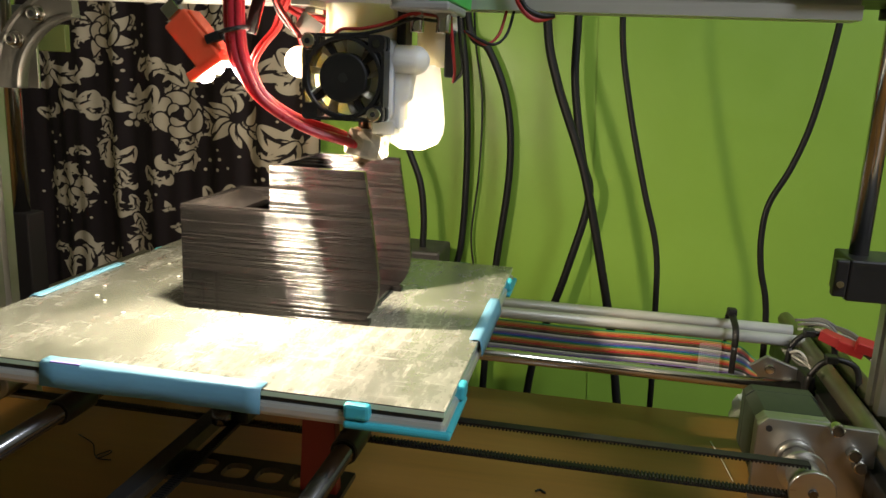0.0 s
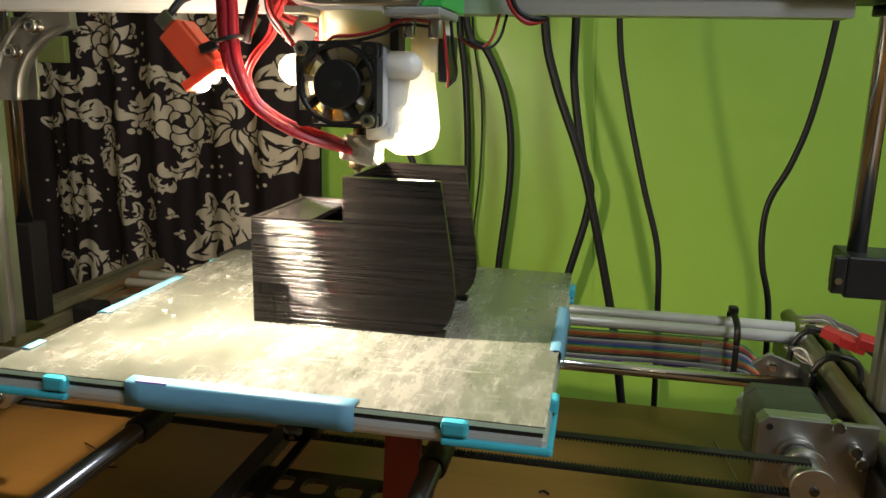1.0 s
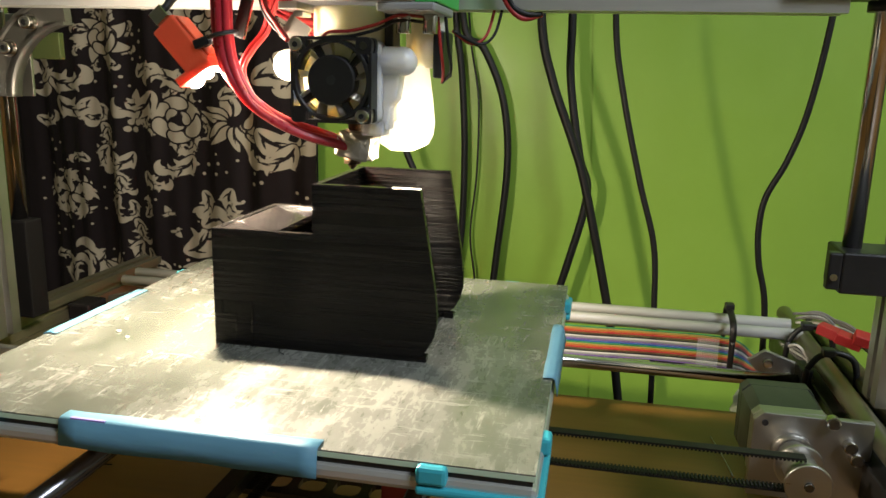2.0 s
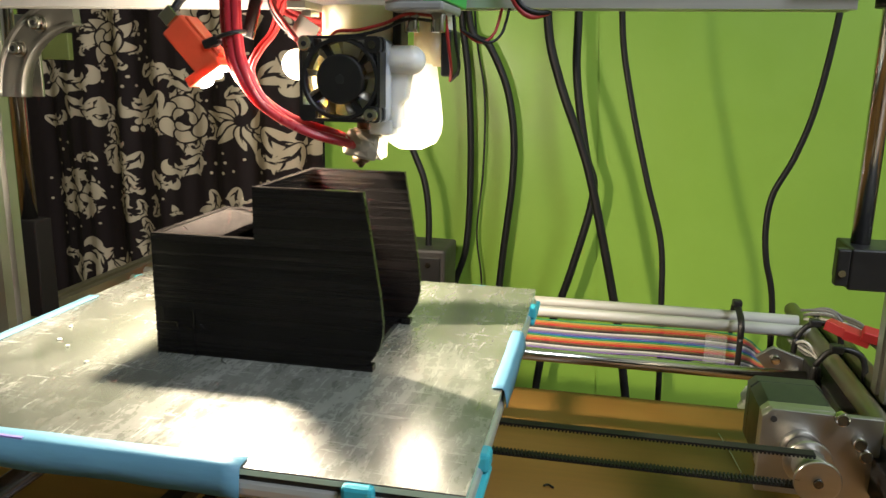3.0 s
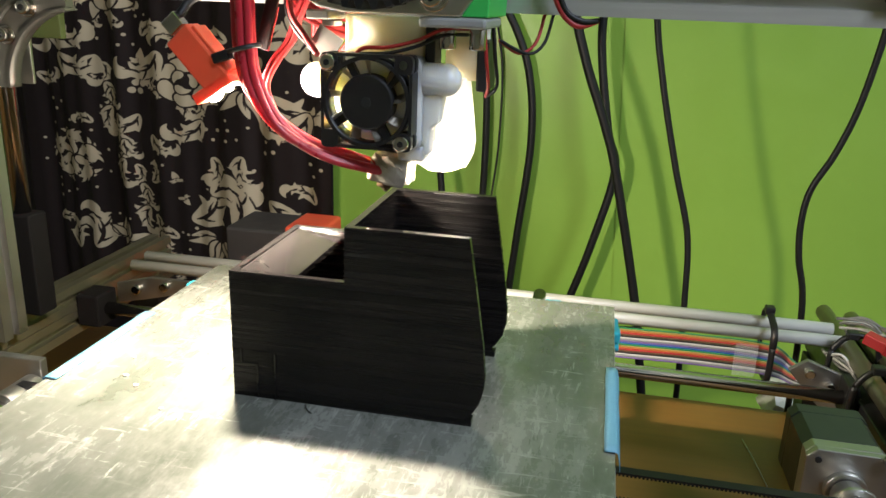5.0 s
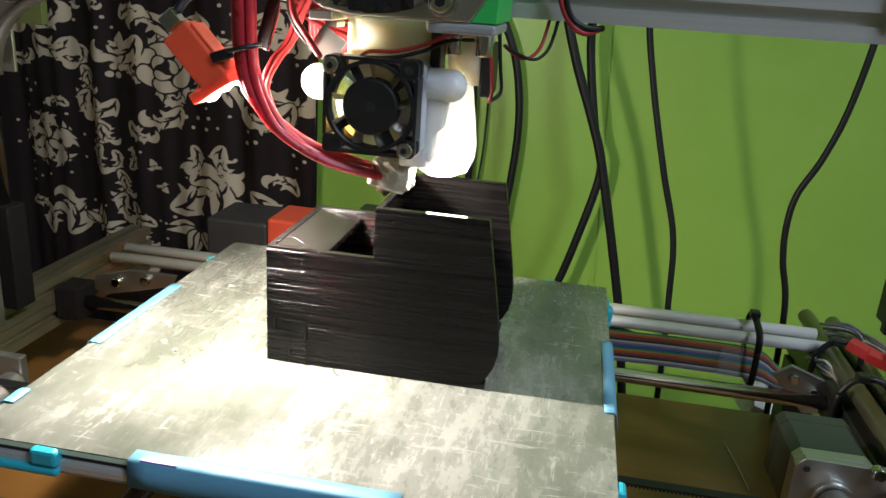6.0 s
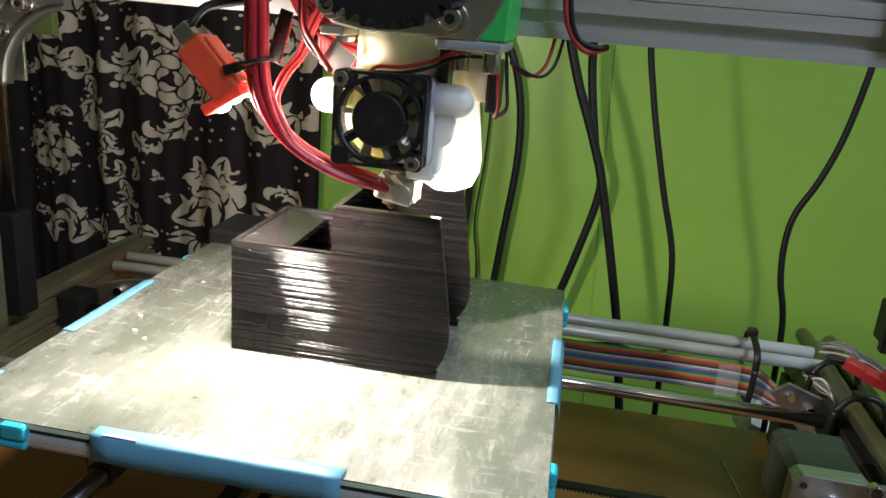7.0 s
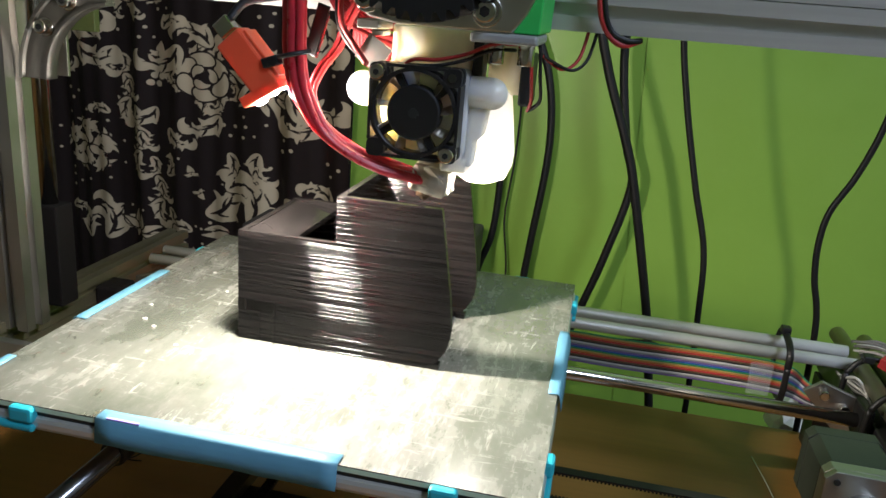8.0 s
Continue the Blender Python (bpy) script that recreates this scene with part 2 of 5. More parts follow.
def turned(bm, m, since=0):
    bmesh.ops.transform(bm, matrix=m, verts=list(bm.verts)[since:])
    return bm


def cyl(p0, p1, r, seg=24, bm=None, r2=None, bev=0.0):
    bm = bm or bmesh.new()
    p0, p1 = Vector(p0), Vector(p1)
    d = p1 - p0
    m = Matrix.Translation((p0 + p1) / 2) @ d.to_track_quat("Z", "Y").to_matrix().to_4x4()
    res = bmesh.ops.create_cone(bm, cap_ends=True, segments=seg, radius1=r, radius2=r if r2 is None else r2, depth=d.length, matrix=m)
    for f in {f for v in res["verts"] for f in v.link_faces}:
        if len(f.verts) == 4:
            f.smooth = True
    if bev:
        e = [e for e in {e for v in res["verts"] for e in v.link_edges} if any(len(f.verts) > 4 for f in e.link_faces)]
        bmesh.ops.bevel(bm, geom=e, offset=bev, segments=2, affect="EDGES", profile=0.5)
    return bm


def smooth_line(pts, steps=6):
    pts = [Vector(p) for p in pts]
    out = []
    for i in range(len(pts) - 1):
        a, b, c, d = pts[max(i - 1, 0)], pts[i], pts[i + 1], pts[min(i + 2, len(pts) - 1)]
        for k in range(steps):
            t = k / steps
            out.append(0.5 * (2 * b + (c - a) * t + (2 * a - 5 * b + 4 * c - d) * t * t + (3 * b - a - 3 * c + d) * t ** 3))
    return out + [pts[-1]]


def tube(pts, r, seg=10, steps=6, bm=None, flat=1.0):
    """A round (or flattened) cord along a smooth line."""
    bm = bm or bmesh.new()
    line = smooth_line(pts, steps)
    rings, up = [], Vector((0.13, 0.31, 0.94))
    for i, p in enumerate(line):
        d = (line[min(i + 1, len(line) - 1)] - line[max(i - 1, 0)]).normalized()
        side = d.cross(up).normalized()
        up = side.cross(d).normalized()
        rings.append([bm.verts.new(p + r * (math.cos(a) * side + flat * math.sin(a) * up))
                      for a in (2 * math.pi * k / seg for k in range(seg))])
    for a, b in zip(rings, rings[1:]):
        for k in range(seg):
            f = bm.faces.new((a[k], a[(k + 1) % seg], b[(k + 1) % seg], b[k]))
            f.smooth = True
    bm.faces.new(rings[0][::-1])
    bm.faces.new(rings[-1])
    return bm


def prism(poly, y0, y1, bev=0.0, bm=None, holes=()):
    """A polygon in x and z, drawn out from y0 to y1."""
    bm = bm or bmesh.new()
    v0 = [bm.verts.new((x, y0, z)) for x, z in poly]
    v1 = [bm.verts.new((x, y1, z)) for x, z in poly]
    n = len(poly)
    bm.faces.new(v0)
    bm.faces.new(v1[::-1])
    for k in range(n):
        bm.faces.new((v0[k], v1[k], v1[(k + 1) % n], v0[(k + 1) % n]))
    bmesh.ops.recalc_face_normals(bm, faces=bm.faces)
    if bev:
        bmesh.ops.bevel(bm, geom=list(bm.edges), offset=bev, segments=2, affect="EDGES", profile=0.5)
    return bm


def ring(cx, cz, y0, y1, ro, ri, seg=40, bm=None, a0=0.0, a1=360.0):
    """A ring (or a bow of one) in the x-z plane with depth y0 to y1."""
    bm = bm or bmesh.new()
    full = a1 - a0 >= 359.9
    n = seg if full else seg + 1
    cols = []
    for k in range(n):
        a = radians(a0 + (a1 - a0) * k / seg)
        c, s = math.cos(a), math.sin(a)
        cols.append([bm.verts.new((cx + r * c, y, cz + r * s)) for r, y in ((ro, y0), (ro, y1), (ri, y1), (ri, y0))])
    for k in range(n if full else n - 1):
        a, b = cols[k], cols[(k + 1) % n]
        for j in range(4):
            f = bm.faces.new((a[j], b[j], b[(j + 1) % 4], a[(j + 1) % 4]))
            f.smooth = j in (0, 2)
    if not full:
        bm.faces.new(cols[0])
        bm.faces.new(cols[-1][::-1])
    bmesh.ops.recalc_face_normals(bm, faces=bm.faces)
    return bm


def rounded(cx, cz, w, h, r, n=5):
    pts = []
    for sx, sz, a0 in ((1, 1, 0), (-1, 1, 90), (-1, -1, 180), (1, -1, 270)):
        for k in range(n + 1):
            a = radians(a0 + 90 * k / n)
            pts.append((cx + sx * (w / 2 - r) + r * math.cos(a), cz + sz * (h / 2 - r) + r * math.sin(a)))
    return pts


def extrusion(length, size=0.02, slot=0.006, deep=0.005, double=False):
    """A slotted aluminium profile along z from 0, centred on x and y."""
    h, s = size / 2, slot / 2
    bm = bmesh.new()
    q = [(-h, -h), (-s, -h), (-s, -h + deep), (s, -h + deep), (s, -h), (h, -h), (h, -s), (h - deep, -s), (h - deep, s), (h, s),
         (h, h), (s, h), (s, h - deep), (-s, h - deep), (-s, h), (-h, h), (-h, s), (-h + deep, s), (-h + deep, -s), (-h, -s)]
    a = [bm.verts.new((x, y, 0)) for x, y in q]
    b = [bm.verts.new((x, y, length)) for x, y in q]
    for k in range(len(q)):
        bm.faces.new((a[k], a[(k + 1) % len(q)], b[(k + 1) % len(q)], b[k]))
    bm.faces.new(a[::-1])
    bm.faces.new(b)
    return bm


# ---- the room ----
WALL_Y = 0.525
DESK_Z = -0.155


def room():
    solid("wall_north", box(-0.16, 1.7, WALL_Y, WALL_Y + 0.1, -0.9, 1.6), GREEN_WALL, "bright green painted wall behind the desk", "wall", "structure")
    solid("wall_alcove", box(-1.7, -0.161, 0.70, 0.80, -0.9, 1.6), GREEN_WALL, "green painted wall behind the curtain", "wall", "structure")
    solid("wall_return", box(-0.16, -0.10, WALL_Y + 0.101, 0.80, -0.9, 1.6), GREEN_WALL, "green wall return beside the curtain", "wall", "structure")
    solid("wall_south", box(-1.7, 1.7, -2.3, -2.2, -0.9, 1.6), ROOM_WALL, "plain pale wall", "wall", "structure")
    solid("wall_west", box(-1.8, -1.701, -2.3, 0.8, -0.9, 1.6), ROOM_WALL, "plain pale wall", "wall", "structure")
    solid("wall_east", box(1.701, 1.8, -2.3, 0.8, -0.9, 1.6), ROOM_WALL, "plain pale wall", "wall", "structure")
    solid("floor", box(-1.8, 1.8, -2.3, 0.8, -1.0, -0.9), FLOOR, "brown wooden floor", "floor", "structure")
    solid("ceiling", box(-1.8, 1.8, -2.3, 0.8, 1.6, 1.7), ROOM_WALL, "pale ceiling", "ceiling", "structure")
    seam = box(0.1815, 0.1835, WALL_Y - 0.0012, WALL_Y + 0.001, -0.5, 0.6)
    turned(seam, Matrix.Translation((0.1825, 0, 0)) @ pose(0, 0, 0, 0, -3.0, 0) @ Matrix.Translation((-0.1825, 0, 0)))
    solid("trim", seam, GREEN_WALL, "painted-over vertical seam in the green wall", "trim", "structure")


def desk():
    t = thing("desk", (0.1, -0.15, DESK_Z), "varnished orange-brown wooden desk under the machine", "desk")
    part("desk_top", box(-1.0, 1.3, -0.65, 0.305, DESK_Z - 0.025, DESK_Z, 0.003), DESK, t)
    for x in (-0.95, 1.25):
        for y in (-0.6, 0.26):
            part("leg", box(x - 0.03, x + 0.03, y - 0.03, y + 0.03, -0.9, DESK_Z - 0.025), DESK, t)


# ---- curtain ----
def cloth_y(x):
    """Depth of the curtain: it slants towards the wall's corner in soft vertical folds."""
    fold = 0.0055 * math.sin(x * 74.0 + 1.3 * math.sin(x * 29.0)) + 0.0016 * math.sin(x * 190.0 + 0.7)
    return 0.452 - 0.315 * (x + 0.125) + fold


class Pattern:
    """The printed pattern as a field over the cloth, in millimetres inside the nearest edge of the print."""

    def __init__(self, xs, zs, slant):
        self.x, self.z = np.meshgrid(np.array(xs) / slant * 1000.0, np.array(zs) * 1000.0)
        self.slant = slant
        self.f = np.full(self.x.shape, -9.0)

    def leaf(self, x, z, ang, length, width, curl=0.0, lobes=0.0, vein=0.0, gap=1.7, n=22, cut=False):
        """A tapered leaf that bends by curl, with toothed sides and a dark midrib."""
        ls = np.linspace(0.0, 1.0, n)
        turn = ang + curl * ls
        px = x + np.concatenate(([0.0], np.cumsum(np.cos(turn[:-1])))) * length / (n - 1)
        pz = z + np.concatenate(([0.0], np.cumsum(np.sin(turn[:-1])))) * length / (n - 1)
        w = 0.66 * width * np.minimum((ls + 0.04) / 0.30, 1.0) ** 0.6 * (1.0 - ls) ** 0.85
        m = width + 3.0
        cols = np.where((self.x[0] > px.min() - m) & (self.x[0] < px.max() + m))[0]
        rows = np.where((self.z[:, 0] > pz.min() - m) & (self.z[:, 0] < pz.max() + m))[0]
        if not len(cols) or not len(rows):
            return
        win = (slice(rows[0], rows[-1] + 1), slice(cols[0], cols[-1] + 1))
        gx, gz = self.x[win][..., None], self.z[win][..., None]
        d = np.hypot(gx - px, gz - pz)
        f = np.max(w - d, axis=2)
        if cut:
            self.f[win] = np.minimum(self.f[win], -f)
            return
        self.f[win] = np.maximum(np.minimum(self.f[win], -(f + gap)), f)
        if lobes:
            for k, g in ((5, 1), (8, -1), (11, 1), (14, -1)):
                self.leaf(px[k], pz[k], turn[k] + 0.85 * g, 0.86 * width * (1 + lobes), 0.40 * width, -0.9 * g, 0.0, 0.0, -99.0, 10)
        if vein:
            self.leaf(px[2], pz[2], turn[2], 0.7 * length, 2.3 * vein, 0.75 * curl, 0.0, 0.0, 0.0, n, True)

    def dot(self, x, z, r):
        self.f = np.maximum(self.f, r - np.hypot(self.x - x, self.z - z))

    def acanthus(self, x, z, ang, length, side=1, fat=1.0):
        """A scrolling leaf: side lobes along a bent stem, the tip rolled over."""
        bend, length = 1.6 * side, 1.34 * length
        self.leaf(x, z, ang, length, fat * 0.34 * length, bend, 0.0, 0.0, 1.7)
        joints = []
        for k in range(5):
            s = 0.10 + 0.17 * k
            a = ang + bend * s
            joints.append((x + length * s * math.cos(ang + bend * s * 0.5), z + length * s * math.sin(ang + bend * s * 0.5), a))
        for k, (bx, bz, a) in enumerate(joints):
            for g in (1, -1):
                size = length * (0.46 - 0.05 * k) * (1.0 if g == side else 0.85)
                self.leaf(bx, bz, a + g * (1.0 - 0.08 * k), size, fat * 0.36 * size, g * (0.9 if k % 2 else -0.9), 0.0, 0.0, -99.0, 14)
        tx, tz, a = joints[4]
        self.leaf(tx, tz, a, 0.5 * length, fat * 0.22 * length, 2.6 * side, 0.0, 0.0, -99.0)
        # dark strokes: the stem and the furrows of the lobes
        self.leaf(x, z, ang, 0.86 * length, 0.062 * length + 0.8, bend, 0.0, 0.0, 0.0, 22, True)
        for k, (bx, bz, a) in enumerate(joints[:4]):
            g = side if k % 2 else -side
            self.leaf(bx, bz, a + 0.75 * g, 0.30 * length, 0.045 * length + 0.5, -0.6 * g, 0.0, 0.0, 0.0, 14, True)

    def blossom(self, x, z, r, turn=0.0):
        """A full flower: a ring of toothed outer petals, bowed inner ones and a dark heart."""
        r = 1.15 * r
        for k in range(8):
            a = turn + 2 * math.pi * k / 8
            self.acanthus(x + 0.50 * r * math.cos(a), z + 0.50 * r * math.sin(a), a - 0.4, 0.34 * r, 1, 1.2)
        for k in range(7):
            a = turn + 2 * math.pi * k / 7
            self.leaf(x + 0.30 * r * math.cos(a), z + 0.30 * r * math.sin(a), a + 0.25, 0.50 * r, 0.32 * r, 0.5, 0.28 if k % 2 else 0.0, 0.0, 2.0)
        for k in range(5):
            a = turn + 0.3 + 2 * math.pi * k / 5
            self.leaf(x + 0.30 * r * math.cos(a - 0.7), z + 0.30 * r * math.sin(a - 0.7), a + 0.9, 0.6 * r, 0.26 * r, 1.6, 0.0, 0.0, 1.9)
        self.leaf(x - 0.14 * r, z, 0.3 + turn, 0.3 * r, 0.2 * r, 0.8, 0.0, 0.0, 1.8)

    def rose(self, x, z, r, turn=0.0):
        """A cupped rose with long leaves spreading round it."""
        for k in range(7):
            a = turn + 2 * math.pi * k / 7
            self.acanthus(x + 0.42 * r * math.cos(a), z + 0.42 * r * math.sin(a), a - 0.3, 0.52 * r, 1 if k % 2 else -1, 1.1)
        for k in range(6):
            a = turn + 0.5 + 2 * math.pi * k / 6
            self.leaf(x + 0.42 * r * math.cos(a - 0.6), z + 0.42 * r * math.sin(a - 0.6), a + 0.85, 0.62 * r, 0.34 * r, 1.3, 0.0, 0.0, 2.1)
        for k in range(3):
            a = turn + 2 * math.pi * k / 3
            self.leaf(x + 0.20 * r * math.cos(a - 0.6), z + 0.20 * r * math.sin(a - 0.6), a + 0.9, 0.36 * r, 0.2 * r, 1.8, 0.0, 0.0, 1.9)

    def spray(self, x, z, r, turn, spread, n):
        """Petals that fan out from one point, with loose drops at their ends."""
        for k in range(n):
            a = turn + spread * (k / max(n - 1, 1) - 0.5)
            self.leaf(x + 0.22 * r * math.cos(a), z + 0.22 * r * math.sin(a), a, (0.74 + 0.14 * (k % 2)) * r, 0.30 * r, 0.5 * (-1) ** k, 0.0, 0.8 if k % 3 == 0 else 0.0, 2.0)
            self.dot(x + 1.16 * r * math.cos(a + 0.1), z + 1.16 * r * math.sin(a + 0.1), 1.7)

    def lace(self, x, z, r):
        """A round knot of small broken leaves with a border of dots."""
        r = 1.1 * r
        for k in range(10):
            a = 2 * math.pi * k / 10
            self.leaf(x + 0.58 * r * math.cos(a), z + 0.58 * r * math.sin(a), a + 1.2 * (-1) ** k, 0.56 * r, 0.36 * r, 1.3 * (-1) ** k, 0.2, 0.0, 2.0)
            self.dot(x + 1.15 * r * math.cos(a + 0.3), z + 1.15 * r * math.sin(a + 0.3), 1.9)
        for k in range(6):
            a = 0.4 + 2 * math.pi * k / 6
            self.leaf(x + 0.12 * r * math.cos(a), z + 0.12 * r * math.sin(a), a, 0.5 * r, 0.27 * r, 0.9, 0.1, 0.0, 2.0)

    def bud(self, x, z, r, turn):
        self.leaf(x, z, turn, 2.0 * r, 1.5 * r, 0.2, 0.0, 0.0, 1.0)
        for g in (1, -1):
            self.leaf(x, z, turn + 2.2 * g, 1.5 * r, 0.8 * r, -0.9 * g, 0.2, 0.0, 1.0)

    def berries(self, x, z, r):
        for k in range(3):
            for j in range(3 - (k == 2)):
                self.dot(x + 0.72 * r * (j - 1 + 0.4 * (k % 2)), z + 0.72 * r * (1 - k), 0.3 * r)


def curtain():
    t = thing("curtain", (-0.45, 0.55, -0.35), "black curtain with cream floral damask print hanging in folds", "curtain")
    step, slant = 0.0016, 1.38
    xs = [-0.86 + 0.02 * k for k in range(11)] + [-0.64 + step * k for k in range(int(0.515 / step) + 1)]
    zs = [-0.42 + 0.02 * k for k in range(11)] + [-0.215 + step * k for k in range(int(0.45 / step) + 1)] + [0.25 + 0.05 * k for k in range(20)]
    p = Pattern(xs, zs, slant)

    def at(x, z):
        return x / slant * 1000.0, z * 1000.0

    # long band of overlapping leaves down one fold
    for k, (x, z) in enumerate(((-0.488, 0.088), (-0.476, 0.056), (-0.462, 0.026), (-0.450, -0.006), (-0.438, -0.038), (-0.424, -0.070), (-0.408, -0.100), (-0.392, -0.130), (-0.378, -0.160))):
        g = 1 if k % 2 else -1
        p.acanthus(*at(x + 0.004 * g, z), -1.57 + 0.75 * g, 27, -g, 1.25)
        p.acanthus(*at(x + 0.012, z - 0.006), -1.3 - 0.5 * g, 20, g, 1.2)
    # blossom with its scroll, above
    p.blossom(*at(-0.461, 0.168), 41, 0.3)
    p.acanthus(*at(-0.612, 0.146), -0.35, 46, -1, 1.2)
    p.acanthus(*at(-0.566, 0.118), -0.75, 44, 1, 1.15)
    p.acanthus(*at(-0.548, 0.088), -1.0, 40, 1, 1.2)
    p.leaf(*at(-0.586, 0.112), 0.6, 22, 12, 0.8, 0.2, 0.8)
    # lace knot
    p.lace(*at(-0.541, -0.044), 38)
    # bud with berries
    p.bud(*at(-0.411, 0.090), 8, 1.3)
    p.berries(*at(-0.413, 0.062), 13)
    # large rose and its stem leaves
    p.rose(*at(-0.339, 0.069), 47, 0.2)
    p.acanthus(*at(-0.330, 0.108), 2.0, 36, 1, 1.15)
    p.acanthus(*at(-0.375, 0.100), -1.9, 46, -1, 1.1)
    p.acanthus(*at(-0.318, 0.022), -1.9, 34, -1, 1.2)
    # fan of petals, and the leaves beside it
    p.spray(*at(-0.244, 0.072), 40, 3.6, 4.2, 9)
    p.spray(*at(-0.236, 0.060), 34, 0.2, 1.4, 3)
    p.acanthus(*at(-0.205, 0.062), -1.0, 46, 1, 1.25)
    p.acanthus(*at(-0.160, 0.046), -1.9, 40, -1, 1.2)
    p.acanthus(*at(-0.212, 0.122), 0.6, 44, -1, 1.25)
    p.acanthus(*at(-0.180, 0.150), -0.6, 36, -1, 1.25)
    # lower leaves
    p.acanthus(*at(-0.330, -0.100), 0.35, 50, 1, 1.2)
    p.acanthus(*at(-0.300, -0.062), 0.9, 40, -1, 1.15)
    p.acanthus(*at(-0.262, -0.094), 1.0, 46, 1, 1.15)
    p.spray(*at(-0.292, -0.118), 38, 4.4, 2.6, 6)
    p.bud(*at(-0.357, -0.052), 5.5, 1.9)
    p.bud(*at(-0.346, -0.075), 5.0, -1.0)
    p.acanthus(*at(-0.510, -0.165), 0.9, 46, 1, 1.15)
    p.acanthus(*at(-0.480, -0.140), 0.2, 36, -1, 1.2)
    p.acanthus(*at(-0.545, -0.172), 2.0, 34, -1, 1.2)
    p.spray(*at(-0.455, -0.150), 30, 1.2, 2.4, 5)
    p.acanthus(*at(-0.210, -0.060), -0.6, 42, -1, 1.15)
    p.rose(*at(-0.185, -0.115), 36, 0.8)
    for x, z, a, r, g in ((-0.600, 0.060, 5.6, 26, 1), (-0.420, 0.020, 4.4, 30, -1), (-0.392, -0.002, 5.0, 26, 1), (-0.402, 0.122, 1.2, 24, -1), (-0.268, 0.122, 2.6, 30, 1), (-0.262, 0.100, 0.8, 24, -1),
                          (-0.300, -0.020, 5.4, 26, -1), (-0.252, -0.012, 4.2, 30, 1), (-0.560, 0.190, 4.0, 26, 1), (-0.380, 0.205, 0.5, 26, 1), (-0.225, 0.180, 1.0, 30, 1), (-0.155, 0.170, 2.6, 26, -1),
                          (-0.362, -0.128, 2.4, 24, 1), (-0.235, -0.130, 1.2, 28, -1), (-0.152, -0.050, 2.0, 26, 1), (-0.585, -0.140, 0.8, 22, -1), (-0.398, -0.060, 0.6, 20, 1), (-0.500, 0.006, 2.3, 20, 1)):
        p.acanthus(*at(x, z), a, r, g, 1.2)
    # next repeat, above and below
    p.rose(*at(-0.300, 0.200), 42, 0.9)
    p.blossom(*at(-0.560, 0.232), 40, 0.0)
    for x, z, r in ((-0.398, 0.172, 8), (-0.402, 0.140, 7), (-0.568, 0.024, 8), (-0.575, -0.100, 7), (-0.374, -0.012, 7), (-0.383, -0.030, 6), (-0.268, 0.012, 7), (-0.214, 0.004, 8), (-0.150, -0.012, 7),
                    (-0.430, 0.112, 7), (-0.300, 0.012, 8), (-0.240, 0.145, 7), (-0.150, 0.100, 8), (-0.490, 0.118, 7), (-0.334, -0.120, 7), (-0.245, -0.030, 7)):
        for k in range(4):
            p.dot(*at(x + 0.0085 * math.cos(2.1 * k + 40 * x) * 1.2, z + 0.008 * math.sin(2.1 * k + 40 * x)), 0.26 * r + 0.3 * (k % 2))
    ys = np.array([cloth_y(x) for x in xs])
    nx, nz = len(xs), len(zs)
    gx, gz = np.meshgrid(np.array(xs), np.array(zs))
    gy = np.tile(ys, (nz, 1)) + 0.0018 * np.sin(gz * 23.0 + gx * 17.0)
    pts = np.stack([gx, gy, gz], axis=2).reshape(-1, 3) - np.array(BASES[t.name])
    idx = np.arange(nx * nz).reshape(nz, nx)
    faces = np.stack([idx[:-1, :-1], idx[:-1, 1:], idx[1:, 1:], idx[1:, :-1]], axis=2).reshape(-1, 4)
    me = bpy.data.meshes.new("cloth")
    me.from_pydata(pts.tolist(), [], faces.tolist())
    me.polygons.foreach_set("use_smooth", [True] * len(me.polygons))
    layer = me.attributes.new("print_edge", "FLOAT", "POINT")
    layer.data.foreach_set("value", p.f.reshape(-1).astype(np.float32))
    me.materials.append(DAMASK)
    cloth = new("cloth", me)
    cloth.parent = t
    tagged(cloth, "black cloth printed with cream leaves, blossoms and dots")
    part("side_hem", box(-0.1262, -0.1246, cloth_y(-0.125) - 0.0012, cloth_y(-0.125) + 0.0012, -0.42, 0.6), CLOTH, t)


